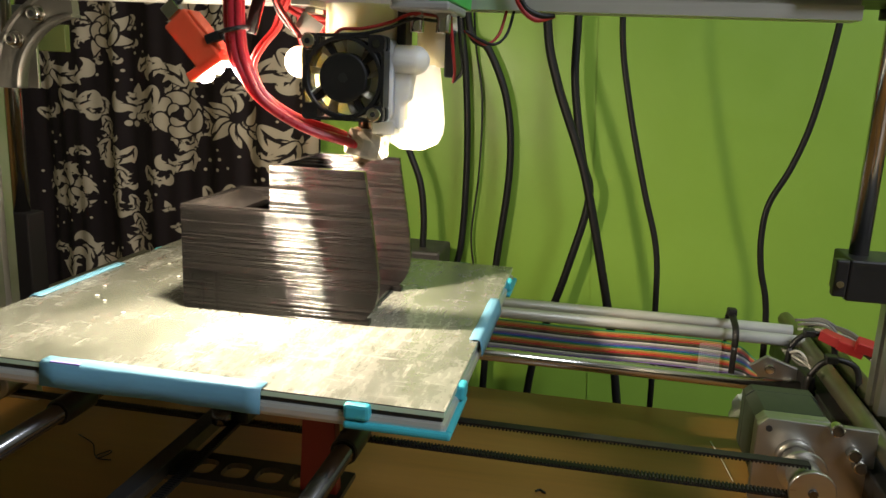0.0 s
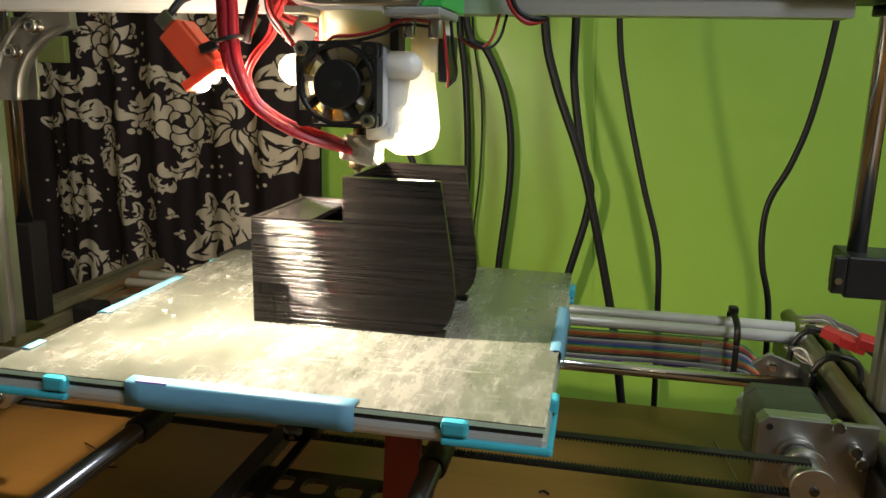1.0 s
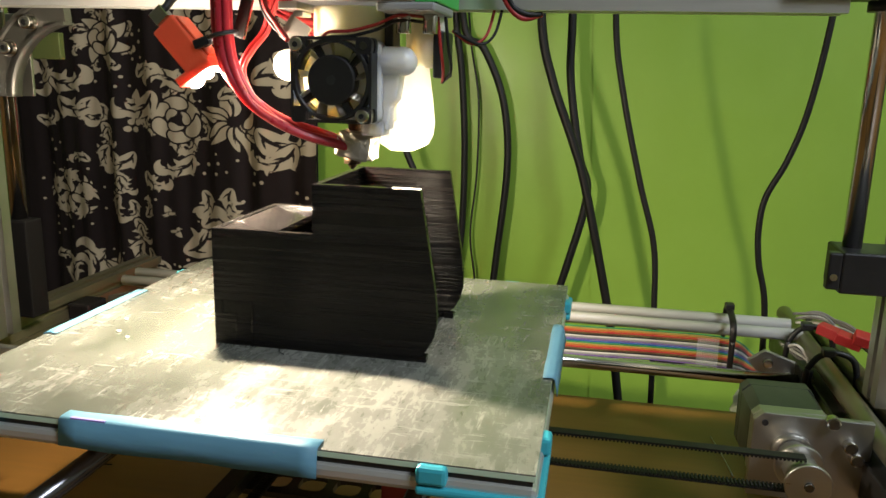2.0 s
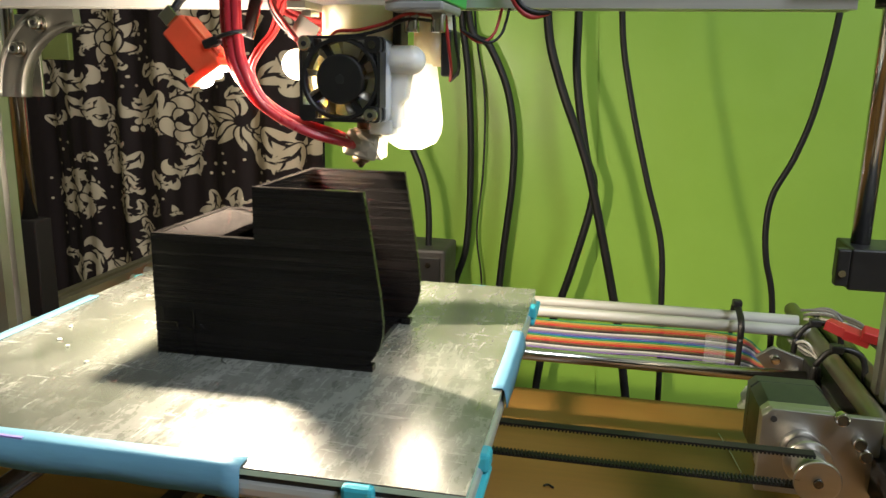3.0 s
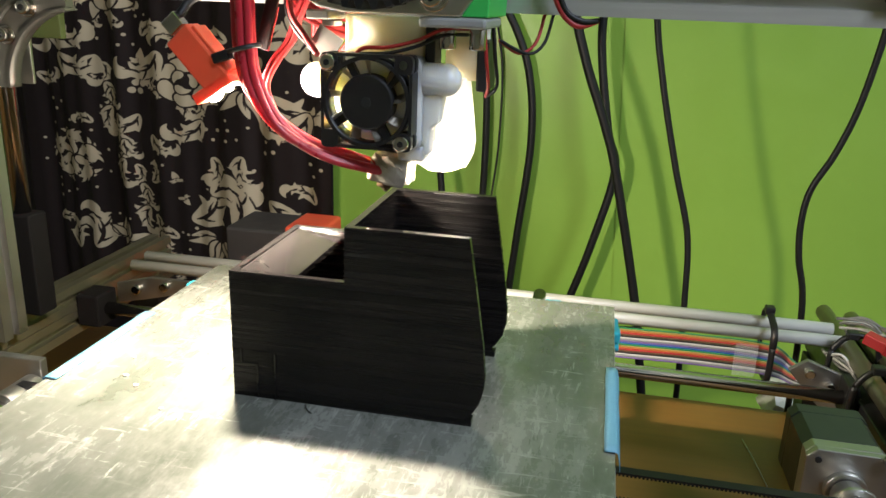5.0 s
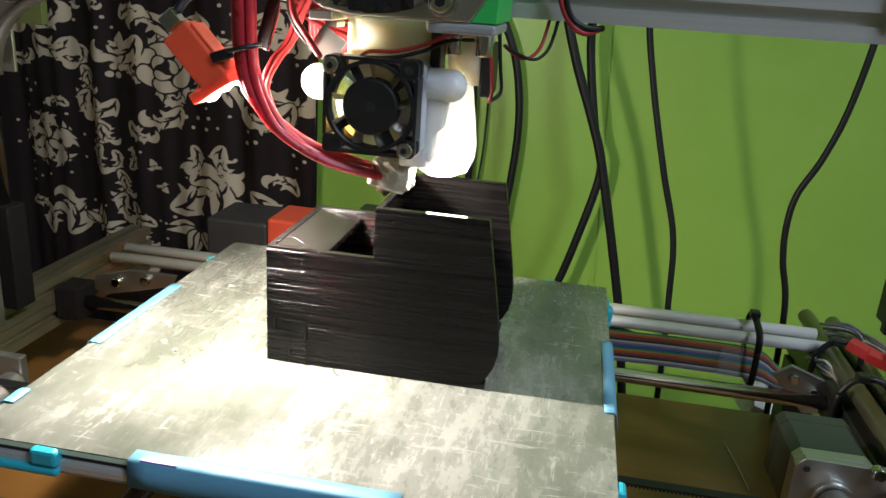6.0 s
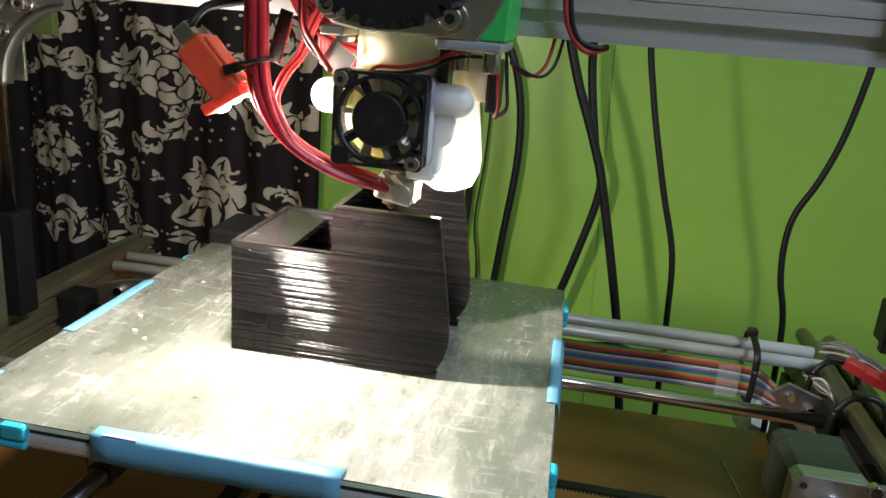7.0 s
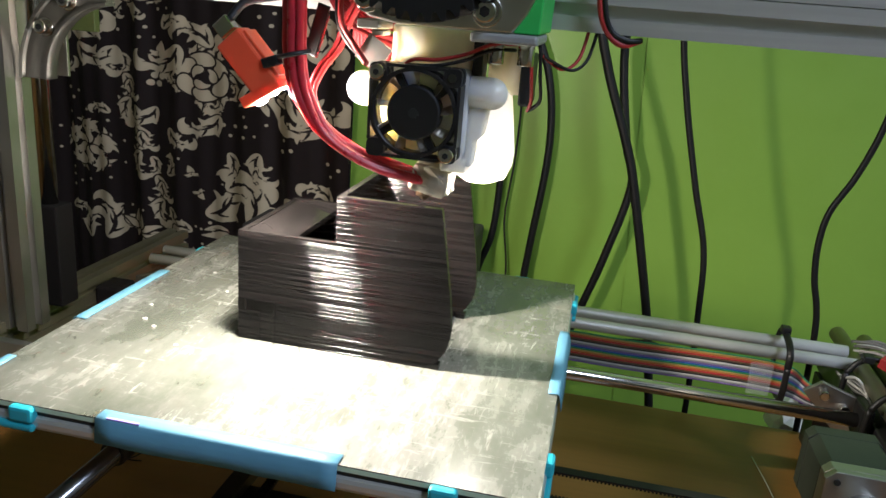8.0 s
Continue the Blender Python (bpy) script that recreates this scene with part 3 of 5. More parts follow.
# ---- wall cables ----
def wall_cables():
    runs = (("thick black power cable hanging before the green wall", 0.0042, 0.500, [(0.018, 0.313), (0.030, 0.187), (0.053, 0.163), (0.077, 0.107), (0.085, 0.031), (0.076, -0.083), (0.070, -0.176), (0.068, -0.339)]),
            ("thick black power cable crossing another before the green wall", 0.0045, 0.41, [(0.118, 0.30), (0.123, 0.187), (0.137, 0.13), (0.161, 0.069), (0.176, 0.024), (0.205, -0.093), (0.218, -0.16), (0.24, -0.30)]),
            ("black power cable crossing in front of the green wall", 0.0045, 0.480, [(0.149, 0.302), (0.150, 0.190), (0.152, 0.130), (0.166, 0.051), (0.177, 0.007), (0.158, -0.081), (0.128, -0.194), (0.119, -0.326)]),
            ("thin black cable hanging down the green wall", 0.0029, 0.35, [(0.190, 0.30), (0.194, 0.184), (0.206, 0.117), (0.226, 0.041), (0.243, -0.017), (0.248, -0.075), (0.252, -0.16), (0.255, -0.30)]),
            ("thin black cable hanging down the green wall with a bend", 0.0027, 0.32, [(0.372, 0.28), (0.366, 0.183), (0.357, 0.113), (0.345, 0.070), (0.331, 0.038), (0.328, 0.010), (0.331, -0.02), (0.341, -0.069), (0.345, -0.20)]),
            ("grey-black power cable hanging before the green wall", 0.0040, 0.505, [(0.019, 0.312), (0.019, 0.204), (0.028, 0.134), (0.034, 0.042), (0.032, -0.066), (0.015, -0.142), (0.008, -0.336)]),
            ("grey cable looping down to the box behind", 0.0036, 0.43, [(-0.04, 0.25), (-0.035, 0.12), (-0.02, 0.06), (-0.004, 0.02), (0.002, -0.02), (0.002, -0.06)]),
            ("thin grey wire hanging before the green wall", 0.0012, 0.512, [(0.028, 0.256), (0.036, 0.171), (0.047, 0.107), (0.048, 0.022), (0.043, -0.052), (0.051, -0.116), (0.053, -0.222)]))
    for label, r, y, pts in runs:
        c = thing("power_cable", (pts[3][0], y, pts[3][1]), label, "cable", "wall cables")
        part("sheath", tube([(x, y + 0.003 * math.sin(9 * z), z) for x, z in pts], r, 10, 8), RUBBER, c)
    c = thing("power_cable", (0.25, 0.31, -0.12), "black cable sagging across behind the rails", "cable", "wall cables")
    part("sheath", tube([(0.10, 0.33, -0.105), (0.16, 0.33, -0.11), (0.21, 0.31, -0.098), (0.26, 0.30, -0.112), (0.30, 0.30, -0.10)], 0.003), RUBBER, c)


# ---- printer frame ----
def frame_parts():
    t = thing("printer_frame", (0.055, 0.1, DESK_Z), "aluminium frame of a desktop 3D printer with posts, rails and rods", "printer frame")
    # upright posts
    part("post", turned(extrusion(0.45, 0.022), Matrix.Translation((-0.2300, 0.072, -0.055))), ALU_DULL, t)
    part("post", turned(extrusion(0.45, 0.024), Matrix.Translation((0.3725, 0.105, -0.055))), ALU_DULL, t)
    part("brace_plate", box(-0.2205, -0.2030, 0.098, 0.1005, 0.1135, 0.1690, 0.0005), ALU_DULL, t)
    part("green_spacer", box(-0.248, -0.2185, 0.150, 0.156, 0.139, 0.159, 0.0008), mat("olive_plastic", (0.045, 0.06, 0.010), 0.7), t, "small olive green printed spacer")
    # cross bar that carries the head
    bar = extrusion(0.53, 0.020)
    part("cross_bar", turned(bar, Matrix.Translation((-0.2285, 0.047, 0.180)) @ pose(0, 0, 0, 0, 90, 0)), BAR, t)
    bar = extrusion(0.53, 0.020)
    part("cross_bar", turned(bar, Matrix.Translation((-0.2285, 0.047, 0.2005)) @ pose(0, 0, 0, 0, 90, 0)), BAR, t)
    part("end_block", box(0.275, 0.365, 0.030, 0.100, 0.1805, 0.23, 0.002), BLACK, t)
    # curved corner brace with screws
    brace = ring(-0.151, 0.1140, 0.0730, 0.0800, 0.0630, 0.0490, 28, None, 95, 180)
    part("corner_brace", brace, CAST, t, "curved cast corner brace")
    part("brace_web", ring(-0.151, 0.1140, 0.0700, 0.0810, 0.0655, 0.0632, 28, None, 95, 180), CAST, t)
    part("brace_lip", ring(-0.151, 0.1140, 0.0710, 0.0810, 0.0488, 0.0470, 28, None, 95, 180), CAST, t)
    for a in (122, 146):
        x, z = -0.151 + 0.0565 * math.cos(radians(a)), 0.1140 + 0.0565 * math.sin(radians(a))
        sc = part("screw", cyl((x, 0.067, z), (x, 0.0738, z), 0.0042, 20, bev=0.001), STEEL, t)
        part("washer", cyl((x, 0.0722, z), (x, 0.0739, z), 0.0058, 24, bev=0.0004), STEEL, sc)
        part("socket", cyl((x, 0.0664, z), (x, 0.0672, z), 0.0019, 6), BLACK, sc)
    # vertical guide rods with their blocks
    part("guide_rod", cyl((-0.2300, 0.105, 0.024), (-0.2300, 0.105, 0.38), 0.0058), STEEL, t)
    part("guide_rod", cyl((0.3310, 0.080, 0.046), (0.3310, 0.080, 0.38), 0.0052), STEEL, t)
    part("rod_collar", cyl((0.3310, 0.080, 0.174), (0.3310, 0.080, 0.1795), 0.009), BLACK, t)
    blk = box(0.3220, 0.372, 0.0615, 0.0945, 0.0225, 0.0460, 0.0012)
    part("rod_block", blk, BLACK_METAL, t)
    part("block_ear", box(0.3150, 0.3220, 0.0615, 0.068, 0.0245, 0.0455, 0.001), BLACK_METAL, t)
    part("block_screw", cyl((0.3180, 0.0600, 0.032), (0.3180, 0.0614, 0.032), 0.002, 12), STEEL, t)
    part("rod_block", box(-0.2375, -0.2185, 0.0960, 0.114, -0.05, 0.0238, 0.0012), mat("matt_black_block", (0.005, 0.0045, 0.0045), 0.8, spec=0.15), t)
    # side rails along the depth of the machine
    for dz in (0.0, -0.0205):
        bm = extrusion(0.52, 0.020)
        part("side_rail", turned(bm, Matrix.Translation((-0.246, -0.22, -0.060 + dz)) @ pose(0, 0, 0, -90, 0, 0)), FRAME_KHAKI, t)
    part("side_tube", cyl((0.3525, -0.22, -0.0585), (0.3525, 0.30, -0.0585), 0.0062), FRAME_KHAKI, t)
    part("side_tube", cyl((0.374, -0.22, -0.0620), (0.374, 0.30, -0.0620), 0.0062), FRAME_KHAKI, t)
    part("side_beam", box(0.343, 0.382, -0.22, 0.30, -0.0915, -0.0690, 0.001), BLACK_METAL, t)
    for x in (-0.246, 0.352):
        for y in (-0.2, 0.28):
            part("foot", box(x - 0.012, x + 0.012, y - 0.012, y + 0.012, DESK_Z, -0.0915), BLACK, t)
    # rods across the back
    part("rear_tube", cyl((-0.228, 0.246, -0.0525), (0.345, 0.246, -0.0525), 0.0047), SATIN, t)
    part("rear_tube", cyl((-0.231, 0.229, -0.0555), (0.350, 0.229, -0.0555), 0.0047), SATIN, t)
    part("cross_rod", cyl((-0.232, 0.168, -0.0708), (0.345, 0.168, -0.0708), 0.0050), STEEL, t)
    part("rod_holder", box(0.335, 0.3425, 0.158, 0.180, -0.084, -0.058, 0.002), BLACK, t)
    part("rod_holder", box(-0.236, -0.216, 0.156, 0.181, -0.084, -0.057, 0.002), CLOTH, t)
    # corner plate with screws at the right rear
    plate = prism([(0.306, -0.068), (0.318, -0.059), (0.350, -0.070), (0.350, -0.094), (0.331, -0.095)], 0.196, 0.200, 0.0006)
    part("corner_plate", plate, ALU_DULL, t)
    for x, z in ((0.320, -0.068), (0.335, -0.077)):
        part("screw", cyl((x, 0.1915, z), (x, 0.1965, z), 0.0036, 12, bev=0.0008), STEEL, t)
    # clear brace plate at the left rear
    part("corner_plate", prism([(-0.232, -0.082), (-0.232, -0.064), (-0.20, -0.056), (-0.16, -0.056), (-0.165, -0.066), (-0.20, -0.075)], 0.205, 0.209, 0.0006), ALU_DULL, t)
    for x, z in ((-0.212, -0.067), (-0.186, -0.062)):
        part("screw", cyl((x, 0.2, z), (x, 0.2055, z), 0.0042, 12, bev=0.0008), STEEL, t)
    # idler of the long belt
    part("idler", cyl((-0.170, -0.002, -0.063), (-0.170, 0.026, -0.063), 0.009, 24, bev=0.001), ALU_DULL, t)
    part("idler_cap", cyl((-0.170, -0.008, -0.063), (-0.170, -0.002, -0.063), 0.005, 16, bev=0.001), STEEL, t)
    part("idler_bracket", box(-0.236, -0.165, 0.027, 0.033, -0.085, -0.045, 0.001), ALU_DULL, t)


def belts():
    t = thing("timing_belt", (0.1, 0.014, -0.06), "black toothed rubber timing belt between pulley and idler", "belt")
    for z, x1, s in ((-0.0545, 0.303, -1), (-0.0735, 0.303, 1)):
        part("belt_run", box(-0.17, x1, 0.0105, 0.0165, z - 0.0006, z + 0.0006), RUBBER, t)
        bm = bmesh.new()
        n = int((x1 + 0.17) / 0.00203)
        for k in range(n):
            x = -0.169 + 0.00203 * k
            box(x, x + 0.0011, 0.0106, 0.0164, min(z + s * 0.0006, z + s * 0.0016), max(z + s * 0.0006, z + s * 0.0016), 0, bm)
        tagged(part("belt_teeth", bm, RUBBER, t), kind="stuff")


def motor():
    t = thing("stepper_motor", (0.305, 0.07, -0.0905), "square black stepper motor with silver face plate and belt pulley", "motor")
    cx, cz = 0.3045, -0.0672
    oct_ = lambda h, c: [(cx - h, cz - h + c), (cx - h + c, cz - h), (cx + h - c, cz - h), (cx + h, cz - h + c), (cx + h, cz + h - c), (cx + h - c, cz + h), (cx - h + c, cz + h), (cx - h, cz + h - c)]
    part("motor_body", prism(oct_(0.0211, 0.005), 0.060, 0.090, 0.0004), MOTOR, t)
    part("end_bell", prism(oct_(0.0211, 0.004), 0.0902, 0.100, 0.0004), MOTOR, t)
    part("front_bell", prism(oct_(0.0211, 0.004), 0.0525, 0.0598, 0.0004), ALU_DULL, t)
    part("face_plate", prism([(cx - 0.0215, cz - 0.03), (cx + 0.042, cz - 0.03), (cx + 0.042, cz + 0.0205), (cx - 0.0165, cz + 0.0215), (cx - 0.0215, cz + 0.0165)], 0.0475, 0.0522, 0.0005), ALU_DULL, t, "scuffed silver mounting plate")
    part("boss", cyl((cx, 0.0475, cz), (cx, 0.043, cz), 0.0110, 32, bev=0.0006), ALU, t)
    part("inner_flange", cyl((cx, 0.0300, cz), (cx, 0.0270, cz), 0.0128, 36, bev=0.0006), ALU, t)
    part("pulley", cyl((cx, 0.042, cz), (cx, 0.020, cz), 0.0085, 28), ALU_DULL, t)
    part("pulley_teeth", cyl((cx, 0.0265, cz), (cx, 0.0095, cz), 0.0090, 20), ALU_DULL, t)
    part("pulley_flange", cyl((cx, 0.0095, cz), (cx, 0.0065, cz), 0.0118, 36, bev=0.0006), ALU, t)
    part("shaft", cyl((cx, 0.0065, cz), (cx, 0.0045, cz), 0.0025, 16, bev=0.0004), DARK_STEEL, t)
    for dx, dz in ((-0.0155, 0.0155),):
        part("bolt_hole", cyl((cx + dx, 0.0474, cz + dz), (cx + dx, 0.0465, cz + dz), 0.0018, 16), BLACK, t)
    for x, z in ((0.3235, -0.0465), (0.334, -0.060), (0.338, -0.067)):
        part("bolt", cyl((x, 0.0475, z), (x, 0.0415, z), 0.0038, 16, bev=0.0008), STEEL, t)


# ---- cables of the machine ----
RIBBON = ((0.02, 0.22, 0.08), (0.36, 0.27, 0.07), (0.45, 0.13, 0.03), (0.40, 0.03, 0.03), (0.12, 0.06, 0.03), (0.02, 0.02, 0.02), (0.55, 0.55, 0.52), (0.25, 0.25, 0.26), (0.16, 0.10, 0.28), (0.03, 0.10, 0.34))


def ribbon():
    t = thing("ribbon_cable", (0.2, 0.222, -0.07), "flat rainbow ribbon cable strapped along the rear tubes", "ribbon cable")
    mats = [mat("ribbon_wire_colour", c, 0.4, var=0.08) for c in RIBBON]
    n = 19
    for k in range(n):
        z0, dy = -0.0605 - 0.00127 * k, -0.0002 * k
        pts = [(-0.02, 0.2215 + dy, z0), (0.10, 0.2215 + dy, z0 + 0.001), (0.18, 0.2215 + dy, z0), (0.24, 0.2215 + dy, z0 + 0.0012), (0.296, 0.2215 + dy, z0),
               (0.315, 0.219 + dy, -0.071 - 0.0009 * k), (0.335, 0.214, -0.082 - 0.0007 * k + 0.004 * math.sin(k * 2.1)), (0.352, 0.208, -0.088 - 0.0004 * k)]
        part("wire", tube(pts, 0.00068, 6, 5), mats[k % len(RIBBON)], t)
    clear = mat("clear_tape_wrap", (0.75, 0.80, 0.85), 0.3, var=0.1, scale=60)
    clear.node_tree.nodes["Principled BSDF"].inputs["Alpha"].default_value = 0.12
    part("clear_tape", box(0.272, 0.288, 0.2150, 0.2160, -0.0855, -0.0600), clear, t, "strip of clear tape round the ribbon")
    z = thing("zip_tie", (0.297, 0.236, -0.065), "black cable tie round the tubes and ribbon", "cable tie")
    pts = [(0.297, 0.2125, -0.06), (0.297, 0.2135, -0.05), (0.297, 0.222, -0.0445), (0.297, 0.240, -0.042), (0.297, 0.255, -0.046), (0.297, 0.257, -0.07), (0.297, 0.235, -0.089), (0.297, 0.217, -0.088), (0.297, 0.2125, -0.078), (0.297, 0.2125, -0.06)]
    part("strap", tube(pts, 0.0026, 8, 5, flat=0.45), BLACK, z)
    part("clasp", box(0.2935, 0.3005, 0.236, 0.244, -0.0425, -0.037, 0.001), BLACK, z)
    # ties and wires on the right rail
    for y, label in ((0.213, "black cable tie round the frame rail"), (0.155, "black cable tie round the frame rail")):
        z = thing("zip_tie", (0.352, y, -0.06), label, "cable tie")
        part("strap", tube([(0.337, y, -0.056), (0.344, y, -0.046), (0.356, y, -0.043), (0.367, y, -0.05), (0.368, y, -0.075), (0.352, y, -0.098), (0.337, y, -0.08), (0.337, y, -0.056)], 0.0022, 8, 5), BLACK, z)
        part("clasp", box(0.345, 0.353, y - 0.004, y + 0.004, -0.0455, -0.04, 0.001), BLACK, z)
    w = thing("wire_loom", (0.38, 0.22, -0.05), "grey and white wires with red plugs beside the frame rail", "wires")
    rng = random.Random(3)
    grey, white, red = mat("grey_wire", (0.16, 0.16, 0.15), 0.5), mat("white_wire", (0.5, 0.5, 0.46), 0.5), RED_THIN
    for k in range(9):
        a, b = rng.uniform(-0.006, 0.006), rng.uniform(-0.006, 0.006)
        part("wire", tube([(0.352 + a, 0.245, -0.047 + b), (0.365, 0.236 + a, -0.043 + b), (0.380, 0.215 + b, -0.047 + a), (0.392, 0.18 + a, -0.052 + b), (0.40, 0.14, -0.06 + a)], 0.0012, 6, 5), (grey, white, grey)[k % 3], w)
    for k, (x, y, zz) in enumerate(((0.364, 0.206, -0.044), (0.374, 0.196, -0.046), (0.384, 0.190, -0.043))):
        bm = box(-0.009, 0.009, -0.005, 0.005, -0.004, 0.004, 0.0008)
        part("plug", turned(bm, pose(x, y, zz, 10 * k, 12, -35 + 12 * k)), RED_THIN, w, "red plug")
    for k in range(4):
        part("wire", tube([(0.335, 0.215 + 0.004 * k, -0.062), (0.342, 0.205, -0.056 - 0.003 * k), (0.349, 0.196, -0.066), (0.347, 0.17, -0.085 + 0.004 * k)], 0.0011, 6, 5), grey if k % 2 else white, w)


def background_things():
    b = thing("control_box", (-0.02, 0.42, DESK_Z), "grey control box standing behind the print bed", "device box")
    part("case", box(-0.075, 0.026, 0.405, 0.47, -0.30, -0.052, 0.003), GREY_BOX, b)
    part("front_panel", box(-0.070, 0.021, 0.402, 0.4045, -0.10, -0.060, 0.001), BLACK, b)
    part("button", cyl((0.008, 0.400, -0.068), (0.008, 0.4022, -0.068), 0.003, 12), DARK_STEEL, b)
    b = thing("device_box", (-0.17, 0.39, DESK_Z), "low dark box with an orange end behind the bed", "device box")
    part("case", box(-0.215, -0.150, 0.37, 0.44, -0.30, -0.058, 0.003), GREY_BOX, b)
    part("orange_end", box(-0.1495, -0.108, 0.37, 0.43, -0.30, -0.052, 0.003), ORANGE, b)
    kx, ky, kz = 0.0060, 0.27, -0.0425
    g = thing("toothed_wheel", (kx, ky, DESK_Z), "small cream toothed knob on a post behind the bed", "knob")
    bm = cyl((kx, ky, kz), (kx, ky + 0.007, kz), 0.009, 20)
    for k in range(7):
        a = 2 * math.pi * k / 7
        cyl((kx + 0.009 * math.cos(a), ky, kz + 0.009 * math.sin(a)), (kx + 0.009 * math.cos(a), ky + 0.007, kz + 0.009 * math.sin(a)), 0.0032, 10, bm)
    part("wheel", bm, CREAM_PEEK, g)
    part("hub", cyl((kx + 0.003, ky - 0.003, kz + 0.002), (kx + 0.003, ky, kz + 0.002), 0.003, 12), RED_THIN, g)
    part("post", box(kx - 0.004, kx + 0.004, ky + 0.0072, ky + 0.013, DESK_Z, kz + 0.003, 0.0005), DARK_STEEL, g)
    p = thing("paper_scrap", (0.345, 0.36, -0.17), "white crumpled plastic bag behind the desk edge", "bag")
    bm = bmesh.new()
    bmesh.ops.create_icosphere(bm, subdivisions=3, radius=0.035)
    for v in bm.verts:
        v.co *= 1 + 0.35 * noise.noise(v.co * 60)
        v.co.z *= 0.8
        v.co.x *= 0.8
        v.co += Vector((0.366, 0.385, -0.185))
    part("bag", bm, WHITE_PLASTIC, p)


def desk_scraps():
    c = thing("filament_scrap", (-0.16, 0.085, DESK_Z), "curl of thin black filament lying on the desk", "scrap")
    part("curl", tube([(-0.201, 0.113, DESK_Z + 0.0006), (-0.190, 0.104, DESK_Z + 0.004), (-0.178, 0.098, DESK_Z + 0.003), (-0.170, 0.088, DESK_Z + 0.0008), (-0.162, 0.082, DESK_Z + 0.002), (-0.155, 0.086, DESK_Z + 0.005),
                       (-0.160, 0.092, DESK_Z + 0.003), (-0.167, 0.086, DESK_Z + 0.001), (-0.160, 0.079, DESK_Z + 0.003), (-0.153, 0.083, DESK_Z + 0.001)], 0.0005, 6, 6), RUBBER, c)
    c = thing("filament_scrap", (0.298, 0.21, DESK_Z), "straight pale string of filament lying on the desk", "scrap")
    part("string", tube([(0.294, 0.244, DESK_Z + 0.0006), (0.298, 0.21, DESK_Z + 0.002), (0.302, 0.179, DESK_Z + 0.0006)], 0.0004, 6, 4), WHITE_PLASTIC, c)
    c = thing("filament_scrap", (0.162, 0.124, DESK_Z), "tiny black filament crumb lying on the desk", "scrap")
    part("crumb", tube([(0.158, 0.124, DESK_Z + 0.0008), (0.161, 0.126, DESK_Z + 0.0012), (0.165, 0.123, DESK_Z + 0.0008)], 0.0008, 6, 4), RUBBER, c)


